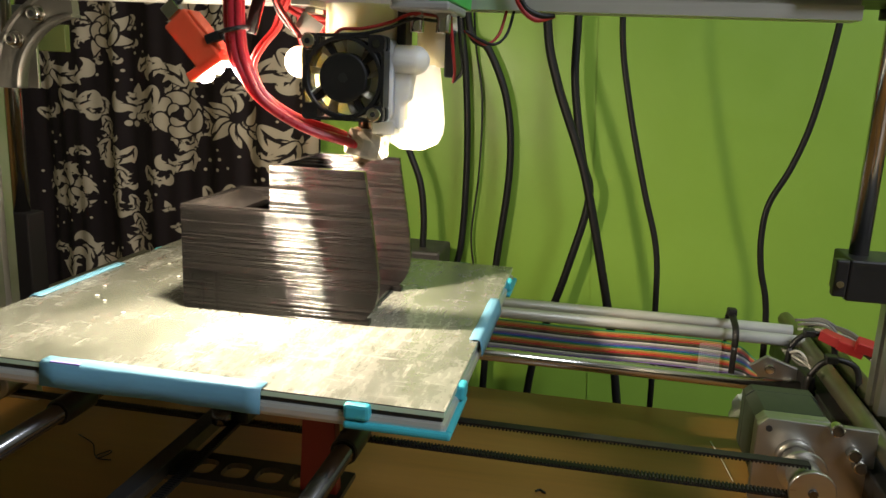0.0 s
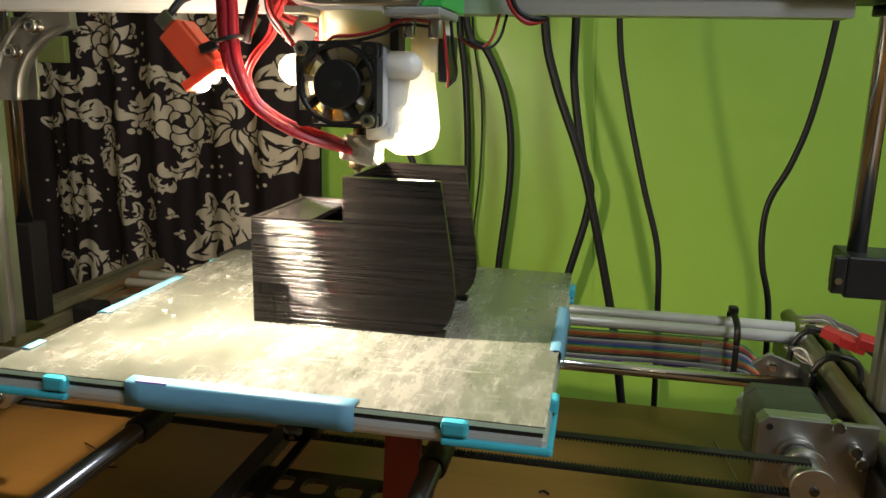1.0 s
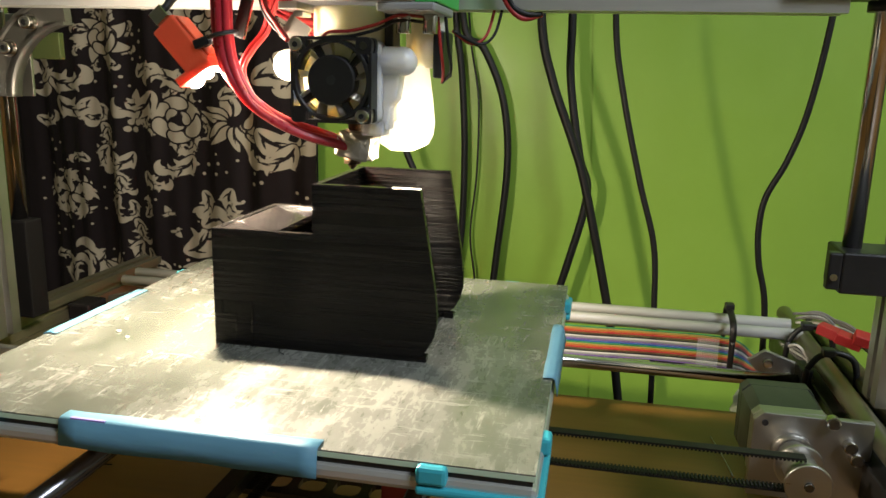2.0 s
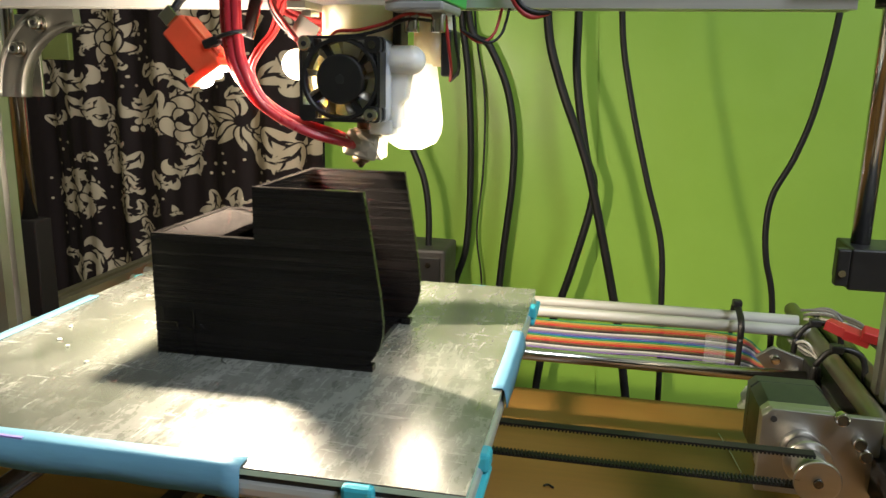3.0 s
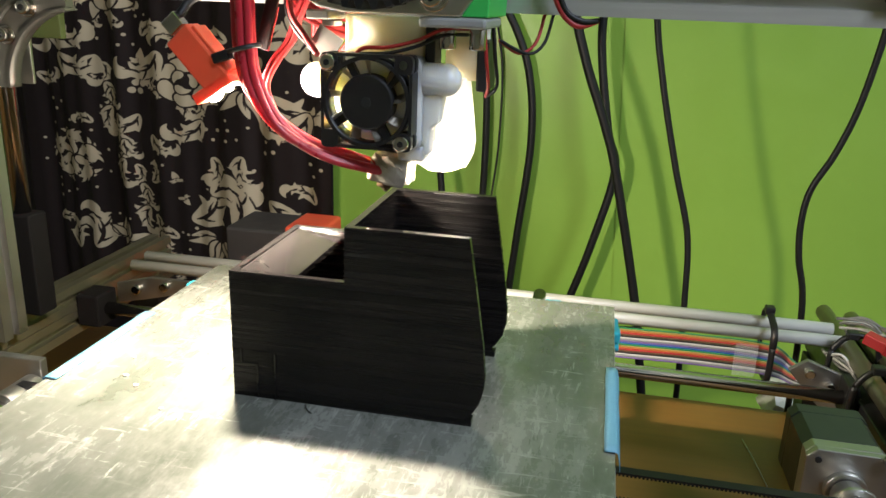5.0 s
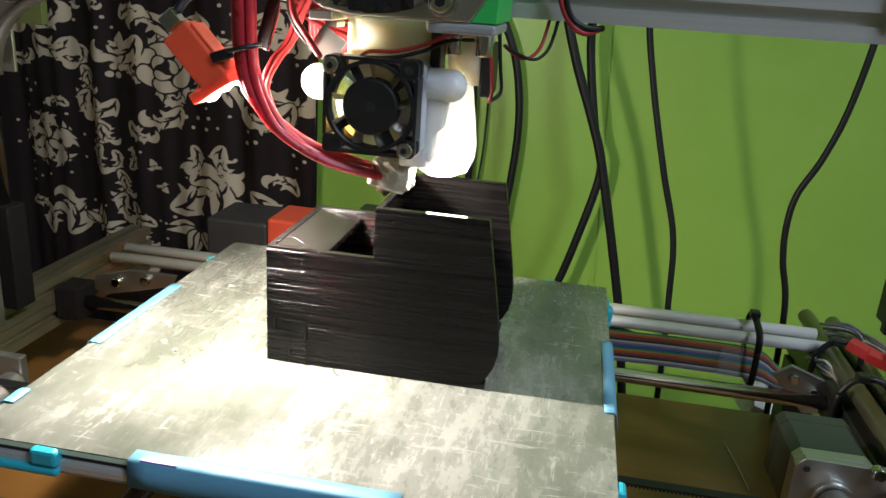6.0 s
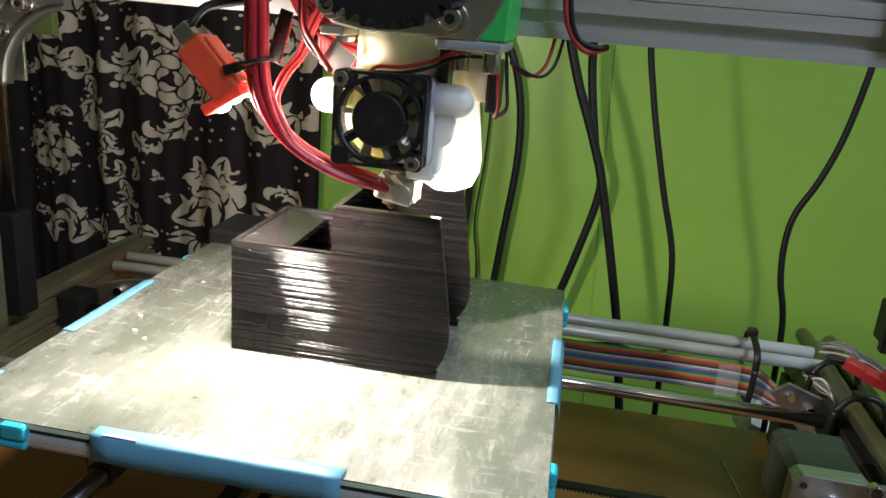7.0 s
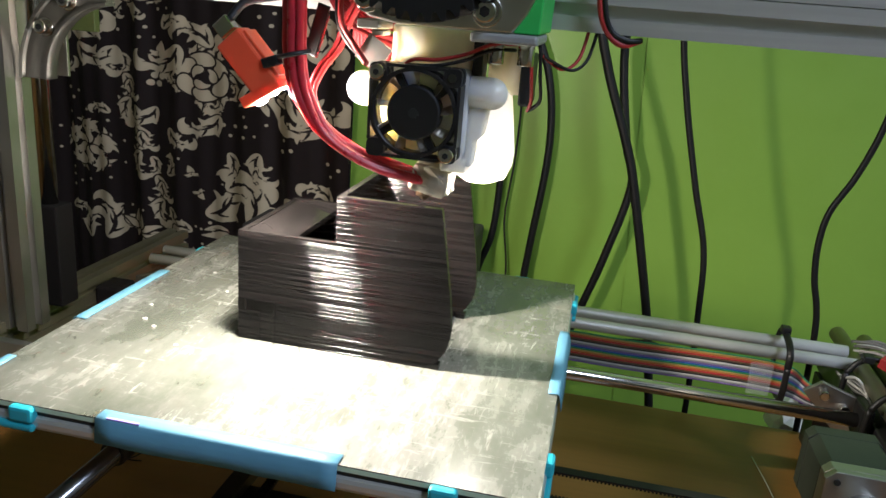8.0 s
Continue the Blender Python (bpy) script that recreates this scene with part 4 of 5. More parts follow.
# ---- print head ----
def head():
    t = thing("extruder", (0.0597, 0.0, 0.0872), "3D printer extruder with cream barrel, white fan mount and foil-wrapped nozzle", "print head")
    cx = 0.0597
    part("barrel", cyl((cx + 0.0022, 0.0035, 0.112), (cx + 0.0022, 0.0035, 0.1675), 0.0213, 48, bev=0.0006), CREAM_PEEK, t, "cream plastic barrel")
    part("barrel_guard", box(cx + 0.0205, cx + 0.0250, -0.010, 0.004, 0.140, 0.1675, 0.0006), BLACK_METAL, t)
    part("rear_barrel", cyl((0.0925, 0.028, 0.139), (0.0925, 0.028, 0.167), 0.0105, 32), CREAM_PEEK, t)
    # mounting plate with the big gear
    part("mount_plate", prism([(0.028, 0.185), (0.031, 0.176), (0.038, 0.1705), (0.05, 0.1685), (0.0985, 0.1685), (0.104, 0.176), (0.110, 0.19), (0.112, 0.235), (0.026, 0.235)], -0.030, -0.026, 0.0008), ALU, t)
    gear = bmesh.new()
    teeth, gx, gz = 44, 0.0615, 0.2135
    poly = []
    for k in range(teeth * 4):
        a = 2 * math.pi * k / (teeth * 4)
        r = 0.0435 if k % 4 in (1, 2) else 0.0398
        poly.append((gx + r * math.cos(a), gz + r * math.sin(a)))
    prism(poly, -0.0420, -0.0310, 0, gear)
    for v in gear.verts:
        if v.co.y < -0.04:
            d = Matrix.Rotation(radians(5), 3, "Y") @ (v.co - Vector((gx, 0, gz)))
            v.co = Vector((gx, 0, gz)) + d
    part("gear", gear, BLACK, t, "large black plastic gear")
    for x, z, r in ((0.0880, 0.1762, 0.0062), (0.0375, 0.1775, 0.0055)):
        b = part("bolt", cyl((x, -0.0302, z), (x, -0.0375, z), r * 0.72, 24, bev=0.0008), STEEL, t)
        part("washer", cyl((x, -0.0302, z), (x, -0.0318, z), r, 28, bev=0.0004), STEEL, b)
        part("socket", cyl((x, -0.0372, z), (x, -0.0379, z), r * 0.36, 6), BLACK, b)
    part("flange", box(0.0815, 0.1095, -0.030, 0.015, 0.1640, 0.1682, 0.0012), mat("grey_plastic_flange", (0.32, 0.33, 0.32), 0.35), t)
    part("green_bracket", prism([(0.0985, 0.1685), (0.1095, 0.1685), (0.1105, 0.20), (0.108, 0.205), (0.1045, 0.180)], -0.0255, 0.030, 0.0006), GREEN_PLA, t, "bright green printed bracket")
    for x, y in ((0.0905, -0.012), (0.1035, -0.012)):
        part("stud", cyl((x, y, 0.1548), (x, y, 0.1642), 0.0036, 18, bev=0.0005), STEEL, t)
    part("left_clamp", box(0.0295, 0.0395, -0.020, 0.004, 0.1650, 0.1690, 0.0006), ALU_DULL, t)
    part("clamp_nut", box(0.0345, 0.0400, -0.014, -0.002, 0.1622, 0.1648, 0.0006), ALU_DULL, t)
    tab = box(-0.0062, 0.0062, -0.0005, 0.0005, -0.0062, 0.0062)
    part("metal_tab", turned(tab, pose(0.0360, -0.014, 0.1545, 0, 32, 0)), ALU_DULL, t)
    # white fan mount with rounded arms and the long air duct
    body = prism(rounded(cx, 0.1315, 0.043, 0.040, 0.004), -0.0195, -0.004, 0.0008)
    part("fan_mount", body, WHITE_PLA, t, "milky white printed fan mount")
    for x, z, r, reach in ((0.0320, 0.1388, 0.0078, 0.010), (0.0905, 0.1418, 0.0070, -0.016)):
        arm = bmesh.new()
        bmesh.ops.create_uvsphere(arm, u_segments=28, v_segments=20, radius=r)
        for v in arm.verts:
            if v.co.x * reach > 0:
                v.co.x += reach
            v.co += Vector((x, -0.0125, z))
        for f in arm.faces:
            f.smooth = True
        part("arm", arm, WHITE_PLA, t, "rounded white arm end")
    part("side_panel", prism([(0.0790, 0.1085), (0.0840, 0.1085), (0.0845, 0.1200), (0.0880, 0.1230), (0.0900, 0.1380), (0.0790, 0.1500)], -0.0150, -0.0040, 0.0010), WHITE_PLA, t)
    duct = bmesh.new()
    rows = ((0.1400, 0.0795, 0.0945, 0.006, 0.034), (0.1224, 0.0755, 0.0970, 0.005, 0.034), (0.1100, 0.0725, 0.0988, 0.006, 0.032), (0.1040, 0.0705, 0.0985, 0.007, 0.030),
            (0.0992, 0.0725, 0.0965, 0.008, 0.028), (0.0962, 0.0770, 0.0900, 0.010, 0.025))
    rings = []
    for z, x0, x1, y0, y1 in rows:
        q = rounded((x0 + x1) / 2, (y0 + y1) / 2, x1 - x0, y1 - y0, 0.0055, 4)
        rings.append([duct.verts.new((x, y, z)) for x, y in q])
    for a, b in zip(rings, rings[1:]):
        for k in range(len(a)):
            f = duct.faces.new((a[k], a[(k + 1) % len(a)], b[(k + 1) % len(a)], b[k]))
            f.smooth = True
    duct.faces.new(rings[0])
    duct.faces.new(rings[-1][::-1])
    bmesh.ops.recalc_face_normals(duct, faces=duct.faces)
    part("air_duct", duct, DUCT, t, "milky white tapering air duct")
    part("duct_bridge", box(0.0700, 0.0820, -0.016, -0.004, 0.1055, 0.1130, 0.0012), WHITE_PLA, t)
    part("blower", box(0.0985, 0.1040, 0.018, 0.045, 0.134, 0.158, 0.0012), BLACK, t)
    # cooling fan
    fx, fz = 0.0597, 0.1322
    fan = part("cooling_fan", ring(fx, fz, -0.0305, -0.0200, 0.0192, 0.0176, 48), BLACK, t, "black square cooling fan")
    for sx in (-1, 1):
        for sz in (-1, 1):
            x, z = fx + sx * 0.0162, fz + sz * 0.0162
            part("corner_lug", prism(rounded(x, z, 0.0078, 0.0078, 0.0022, 3), -0.0304, -0.0265), BLACK, fan)
            part("corner_lug", prism(rounded(x, z, 0.0078, 0.0078, 0.0022, 3), -0.0235, -0.0200), BLACK, fan)
    for sx in (-1, 1):
        part("rim", box(fx + sx * 0.0194 - 0.0007, fx + sx * 0.0194 + 0.0007, -0.0303, -0.0202, fz - 0.013, fz + 0.013), BLACK, fan)
        part("rim", box(fx - 0.013, fx + 0.013, -0.0303, -0.0202, fz + sx * 0.0194 - 0.0007, fz + sx * 0.0194 + 0.0007), BLACK, fan)
    part("hub", cyl((fx, -0.0300, fz), (fx, -0.0215, fz), 0.0118, 40, bev=0.0008), BLACK, fan, "round black fan hub")
    part("hub_cap", cyl((fx, -0.0303, fz), (fx, -0.0298, fz), 0.0022, 20), BLACK_METAL, fan)
    smoke = mat("smoked_fan_plastic", (0.50, 0.46, 0.39), 0.3, var=0.3, scale=300, metal=0.5)
    for k in range(9):
        bm = bmesh.new()
        cols = []
        for j in range(7):
            a = radians(40 * k + 13 * j / 6)
            y = -0.0296 + 0.0050 * j / 6
            cols.append([bm.verts.new((fx + r * math.cos(a + 14 * (r - 0.0118)), y, fz + r * math.sin(a + 14 * (r - 0.0118)))) for r in (0.0116, 0.0146, 0.0172)])
        for p, q in zip(cols, cols[1:]):
            for i in range(2):
                bm.faces.new((p[i], p[i + 1], q[i + 1], q[i])).smooth = True
        bmesh.ops.solidify(bm, geom=list(bm.faces), thickness=0.0006)
        part("fan_blade", bm, smoke, fan)
    for a in (40, 118, 215, 300):
        strut = box(0.0105, 0.0182, -0.0275, -0.0245, -0.0016, 0.0016)
        part("strut", turned(strut, pose(fx, 0, fz, 0, -a, 0)), BLACK, fan)
    for sx, sz in ((-1, 1), (1, -1)):
        s = part("screw", cyl((fx + sx * 0.0162, -0.0304, fz + sz * 0.0162), (fx + sx * 0.0162, -0.0340, fz + sz * 0.0162), 0.0034, 20, bev=0.0008), STEEL, fan)
        part("socket", cyl((fx + sx * 0.0162, -0.0338, fz + sz * 0.0162), (fx + sx * 0.0162, -0.0343, fz + sz * 0.0162), 0.0014, 6), BLACK, s)
    part("lug_hole", cyl((fx + 0.0162, -0.0303, fz + 0.0162), (fx + 0.0162, -0.0308, fz + 0.0162), 0.0019, 16), DARK_STEEL, fan)
    # hot end
    part("heat_break", cyl((0.0627, -0.002, 0.105), (0.0627, -0.002, 0.114), 0.0034, 16), BRASS, t)
    blk = box(-0.0090, 0.0085, -0.008, 0.009, -0.0068, 0.0062, 0.0012)
    bmesh.ops.subdivide_edges(blk, edges=list(blk.edges), cuts=3, use_grid_fill=True)
    for v in blk.verts:
        v.co += 0.0016 * noise.noise_vector(v.co * 260)
    part("heater_block", turned(blk, pose(0.0655, -0.006, 0.1000, 0, 8, 0)), FOIL, t, "heater block wrapped in crumpled foil")
    part("nozzle_nut", cyl((0.0607, 0.0005, 0.0895), (0.0607, 0.0005, 0.0935), 0.0046, 6), BRASS, t)
    part("nozzle", cyl((0.0600, 0.0020, 0.0865), (0.0603, 0.0015, 0.0897), 0.0008, 16, r2=0.0034), BRASS, t)
    part("thermistor_tape", tube([(0.049, -0.0165, 0.1035), (0.054, -0.0160, 0.1012), (0.0585, -0.0150, 0.1035)], 0.0012, 8, 5), FOIL, t)


def head_wires():
    t = thing("heater_wires", (0.02, -0.03, 0.12), "bundle of red sleeved heater wires bowing down to the nozzle", "wires")
    path = [(0.0035, -0.030, 0.215), (0.0050, -0.030, 0.1704), (0.0052, -0.030, 0.1548), (0.0076, -0.030, 0.139), (0.0149, -0.0295, 0.1257), (0.0263, -0.0280, 0.1157), (0.0408, -0.0245, 0.1080), (0.0535, -0.0180, 0.1035), (0.0590, -0.0125, 0.1010)]
    offs = ((-0.0042, 0.000), (0.0005, 0.0030), (0.0044, 0.0002), (0.0002, -0.0034), (-0.0034, 0.0042), (0.0050, -0.0040))
    for k, (a, b) in enumerate(offs):
        pts = []
        for i, p in enumerate(path):
            s = 0.75 + 0.5 * math.sin(math.pi * i / 8 + 0.3 * k) if i > 3 else 0.75
            pts.append((p[0] + a * s, p[1] + (b * 0.6 - 0.0006 * (k % 2)), p[2] + (0.3 * b - 0.75 * a * (1 if i > 3 else 0.1)) * s))
        part("wire", tube(pts, 0.0023 if k < 4 else 0.0018, 10, 8), RED_WIRE, t)
    z = thing("zip_tie", (0.0045, -0.030, 0.152), "black cable tie with its tail round the red wires", "cable tie")
    part("strap", tube([(-0.0010, -0.0335, 0.1505), (0.0050, -0.0362, 0.1520), (0.0108, -0.0330, 0.1535), (0.0105, -0.0262, 0.1535), (0.0045, -0.0240, 0.1520), (-0.0010, -0.0265, 0.1505), (-0.0010, -0.0335, 0.1505)], 0.0011, 8, 5), BLACK, z)
    part("clasp", turned(box(-0.0045, 0.0035, -0.0025, 0.0025, -0.0022, 0.0022, 0.0006), pose(-0.0035, -0.0325, 0.1485, 0, -20, 0)), BLACK, z)
    # loose thin wires behind the head
    w = thing("fan_wires", (0.06, -0.026, 0.15), "thin red and black fan wires looping over the barrel", "wires")
    for m, dz in ((RED_THIN, 0.0), (RUBBER, -0.0024)):
        part("wire", tube([(0.053, -0.0245, 0.1515), (0.058, -0.0265, 0.1545 + dz), (0.068, -0.0255, 0.1552 + dz), (0.080, -0.0225, 0.1585 + dz), (0.0895, -0.018, 0.1630 + dz), (0.098, -0.005, 0.1632 + dz)], 0.0008, 6, 6), m, w)
    for m, dx in ((RED_THIN, 0.0), (RUBBER, 0.004)):
        part("wire", tube([(0.1035 + dx, 0.004, 0.166), (0.105 + dx, 0.006, 0.150), (0.1055 + dx, 0.012, 0.138), (0.1035, 0.02, 0.132)], 0.0009, 6, 6), m, w)
        part("wire", tube([(0.1085, 0.02, 0.158), (0.117 + dx, 0.03, 0.152), (0.124 + dx, 0.035, 0.157), (0.127 + dx, 0.04, 0.170)], 0.0008, 6, 6), m, w)
    c = thing("thermistor_leads", (0.02, 0.01, 0.16), "loose red and black leads behind the red bundle", "wires")
    rng = random.Random(11)
    for k in range(9):
        z0 = 0.152 + 0.0024 * k
        part("wire", tube([(0.004 + rng.uniform(-0.004, 0.004), 0.050, 0.190), (0.010 + 0.001 * k, 0.052, z0 + 0.012), (0.022, 0.054, z0 + rng.uniform(0, 0.006)), (0.036, 0.056, z0 + rng.uniform(-0.003, 0.004)), (0.050, 0.058, z0 + 0.002)], 0.0012, 6, 6), RUBBER if k in (3, 7) else RED_THIN, c)
    part("wire", tube([(0.0225, -0.02, 0.185), (0.0225, -0.02, 0.168), (0.028, -0.018, 0.158), (0.036, -0.024, 0.1505)], 0.0013, 8, 6), RED_THIN, c)
    part("wire", tube([(0.0205, -0.018, 0.185), (0.0205, -0.018, 0.168), (0.026, -0.016, 0.157), (0.036, -0.010, 0.1485)], 0.0013, 8, 6), RUBBER, c)
    for k in range(4):
        part("wire", tube([(0.006 + 0.002 * k, 0.060, 0.185), (0.003 + 0.002 * k, 0.060, 0.165), (0.004 + 0.002 * k, 0.060, 0.150), (0.014 + 0.002 * k, 0.058, 0.143), (0.028, 0.056, 0.158 + 0.002 * k)], 0.0013, 8, 6), RED_THIN, c)
    # red leads that run across behind the bundle, and the loop beside it
    for k in range(7):
        dz, dy = 0.0034 * (k % 4) + rng.uniform(-0.001, 0.001), 0.003 * (k // 2)
        part("wire", tube([(0.004, 0.008 + dy, 0.182 + 0.5 * dz), (0.013, 0.010 + dy, 0.168 + dz), (0.026, 0.010 + dy, 0.161 + dz * 0.8), (0.038, 0.012 + dy, 0.157 + dz), (0.050, 0.014 + dy, 0.158 + dz)], 0.0015, 8, 6), RED_THIN, c)
    for k in range(2):
        d = 0.0030 * k
        part("wire", tube([(0.024 + d, -0.006, 0.176), (0.019 + d, -0.006, 0.166), (0.015 + d, -0.006, 0.155), (0.010 + d, -0.012, 0.146), (0.010 + 0.6 * d, -0.022, 0.136), (0.015 + 0.4 * d, -0.0245, 0.126)], 0.0012, 8, 6), RED_THIN, c)
    strip = box(-0.0028, 0.0028, -0.0008, 0.0008, -0.0115, 0.0115, 0.0003)
    k = thing("black_clip", (0.0105, -0.019, 0.1625), "flat black terminal strip among the red wires", "clip")
    part("strip", turned(strip, pose(0.0112, -0.019, 0.1625, 0, 16, 0)), BLACK, k)
    part("pin", turned(box(0.0030, 0.0036, -0.0004, 0.0004, -0.0115, 0.008), pose(0.0112, -0.019, 0.1625, 0, 16, 0)), STEEL, k)
    g = thing("supply_wire", (0.14, 0.03, 0.165), "red and black supply wires hanging over the cross bar", "wires")
    for m, d in ((RED_THIN, 0.0), (RUBBER, 0.0022)):
        part("wire", tube([(0.128 + d, 0.030, 0.215), (0.1305 + d, 0.030, 0.185), (0.135 + d, 0.032, 0.172), (0.143 + d, 0.034, 0.1655 + d), (0.152, 0.040, 0.168)], 0.0014, 8, 6), m, g)


def led_lamp():
    t = thing("led_lamp", (-0.015, -0.028, 0.127), "orange-red printed lamp housing with lit white LEDs below", "lamp")
    # long body leaning down to the right, and the cross foot that shades the LEDs
    a = 42
    body = box(-0.0070, 0.0070, -0.0055, 0.0060, -0.0140, 0.0140, 0.0012)
    part("housing", turned(body, pose(-0.0155, -0.028, 0.1465, 0, -a, 0)), ORANGE, t)
    side = box(0.0072, 0.0086, -0.0045, 0.0062, -0.0125, 0.0115, 0.0004)
    part("lid", turned(side, pose(-0.0155, -0.028, 0.1465, 0, -a, 0)), ORANGE, t)
    foot = box(-0.0098, 0.0105, -0.0055, 0.0075, -0.0018, 0.0030, 0.0006)
    part("foot", turned(foot, pose(-0.0095, -0.028, 0.1335, 0, -33, 0)), ORANGE, t)
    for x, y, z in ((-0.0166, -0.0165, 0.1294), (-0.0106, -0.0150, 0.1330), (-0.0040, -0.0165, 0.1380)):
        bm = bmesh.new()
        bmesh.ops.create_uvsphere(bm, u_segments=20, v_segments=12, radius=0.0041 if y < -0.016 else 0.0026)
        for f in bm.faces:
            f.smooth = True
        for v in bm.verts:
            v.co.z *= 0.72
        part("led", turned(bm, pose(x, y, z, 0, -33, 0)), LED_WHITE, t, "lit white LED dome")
    part("spring_clip", turned(box(-0.004, 0.004, -0.003, 0.003, -0.001, 0.006, 0.0005), pose(-0.0262, -0.028, 0.1590, 0, -a, 0)), STEEL, t)
    part("lead", tube([(-0.027, -0.026, 0.164), (-0.022, -0.02, 0.172), (-0.008, -0.012, 0.176), (0.004, -0.01, 0.18), (0.01, -0.01, 0.20)], 0.002, 8, 6), RUBBER, t)


# ---- moving bed ----
BED = Vector((0.040, 0.0332, -0.012))
X0, X1, Y0, Y1 = -0.0902, 0.1705, -0.0957, 0.1622


def bed():
    t = thing("print_bed", BED, "glue-smeared glass print bed edged with blue tape and cyan clips", "print bed")
    part("glass_plate", box(X0, X1, Y0, Y1, -0.0006, 0.0), GLASS, t, "glue-smeared greenish glass top")
    part("glass_edge", box(X0, X1, Y0, Y1, -0.0030, -0.0006, 0.0003), GLASS_EDGE, t)
    part("heater_board", box(X0 + 0.001, X1 - 0.001, Y0 + 0.001, Y1 - 0.001, -0.0052, -0.0031), DARK_PCB, t)
    part("carrier_plate", box(X0 - 0.001, X1 + 0.001, Y0 - 0.001, Y1 + 0.001, -0.0120, -0.0053, 0.0022), BAR, t, "rounded aluminium carrier plate")

    def wrap(side, a, b, top, drop, name="tape"):
        """A strip of tape over an edge: a little on the glass, the rest hanging down."""
        bm = bmesh.new()
        n = 14
        prof = ((top, 0.0009), (top * 0.5, 0.0011), (0.0, 0.0011), (-0.0016, 0.0002), (-0.0024, -drop * 0.5), (-0.0030, -drop))
        cols = []
        for k in range(n + 1):
            s = a + (b - a) * k / n
            col = []
            for j, (d, z) in enumerate(prof):
                w = 0.0005 * noise.noise(Vector((s * 60, j * 1.7, side * 3.1)))
                if side == 0:
                    p = (s, Y0 + d + w, z + (w if j > 3 else 0))
                elif side == 1:
                    p = (X1 - d - w, s, z + (w if j > 3 else 0))
                else:
                    p = (X0 + d + w, s, z + (w if j > 3 else 0))
                col.append(bm.verts.new(p))
            cols.append(col)
        for c, d in zip(cols, cols[1:]):
            for j in range(len(prof) - 1):
                f = bm.faces.new((c[j], c[j + 1], d[j + 1], d[j]))
                f.smooth = True
        bmesh.ops.recalc_face_normals(bm, faces=bm.faces)
        bmesh.ops.solidify(bm, geom=list(bm.faces), thickness=0.0004)
        bmesh.ops.recalc_face_normals(bm, faces=bm.faces)
        part(name, bm, TAPE, t, "wrinkled pale blue masking tape")

    wrap(0, -0.0175, 0.0900, 0.0060, 0.0105)
    wrap(1, -0.006, 0.074, 0.0045, 0.0080)
    wrap(2, -0.010, 0.074, 0.0060, 0.0100)
    wrap(2, -0.072, -0.060, 0.0045, 0.0090)
    part("pen_mark", box(-0.0125, 0.0025, Y0 - 0.0010, Y0 + 0.0004, 0.0004, 0.0013), mat("violet_pen_mark", (0.30, 0.25, 0.62), 0.5), t)
    # printed corner clips: a low L round the corner and two tabs that grip the glass
    for cx, cy, sx, sy in ((X1, Y0, 1, -1), (X0, Y0, -1, -1), (X1, Y1, 1, 1), (X0, Y1, -1, 1)):
        long_x, long_y = 0.043, 0.040
        bm = bmesh.new()
        for p, q in (((cx - sx * long_x, cx + sx * 0.0034), (cy, cy + sy * 0.0034)), ((cx, cx + sx * 0.0034), (cy - sy * long_y, cy))):
            box(min(p), max(p), min(q), max(q), -0.0118, -0.0084, 0.0012, bm)
        clip = part("corner_clip", bm, CYAN, t, "cyan printed corner clip")
        for p, q in (((cx - sx * long_x, cx - sx * (long_x - 0.0115)), (cy - sy * 0.0022, cy + sy * 0.0036)), ((cx - sx * 0.0022, cx + sx * 0.0036), (cy - sy * (long_y - 0.0010), cy - sy * (long_y - 0.0105)))):
            part("tab", box(min(p), max(p), min(q), max(q), -0.0078, -0.0004, 0.0016), CYAN, clip)
    # small crumbs of filament left on the glass
    rng = random.Random(5)
    for k in range(7):
        x, y = rng.uniform(X0 + 0.02, -0.005), rng.uniform(-0.03, 0.12)
        bm = bmesh.new()
        bmesh.ops.create_icosphere(bm, subdivisions=1, radius=0.0011)
        for v in bm.verts:
            v.co.z *= 0.5
            v.co.x *= rng.uniform(0.7, 1.7)
            v.co += Vector((x, y, 0.0006))
        part("crumb", bm, WHITE_PLASTIC, t, "dried white glue crumb")


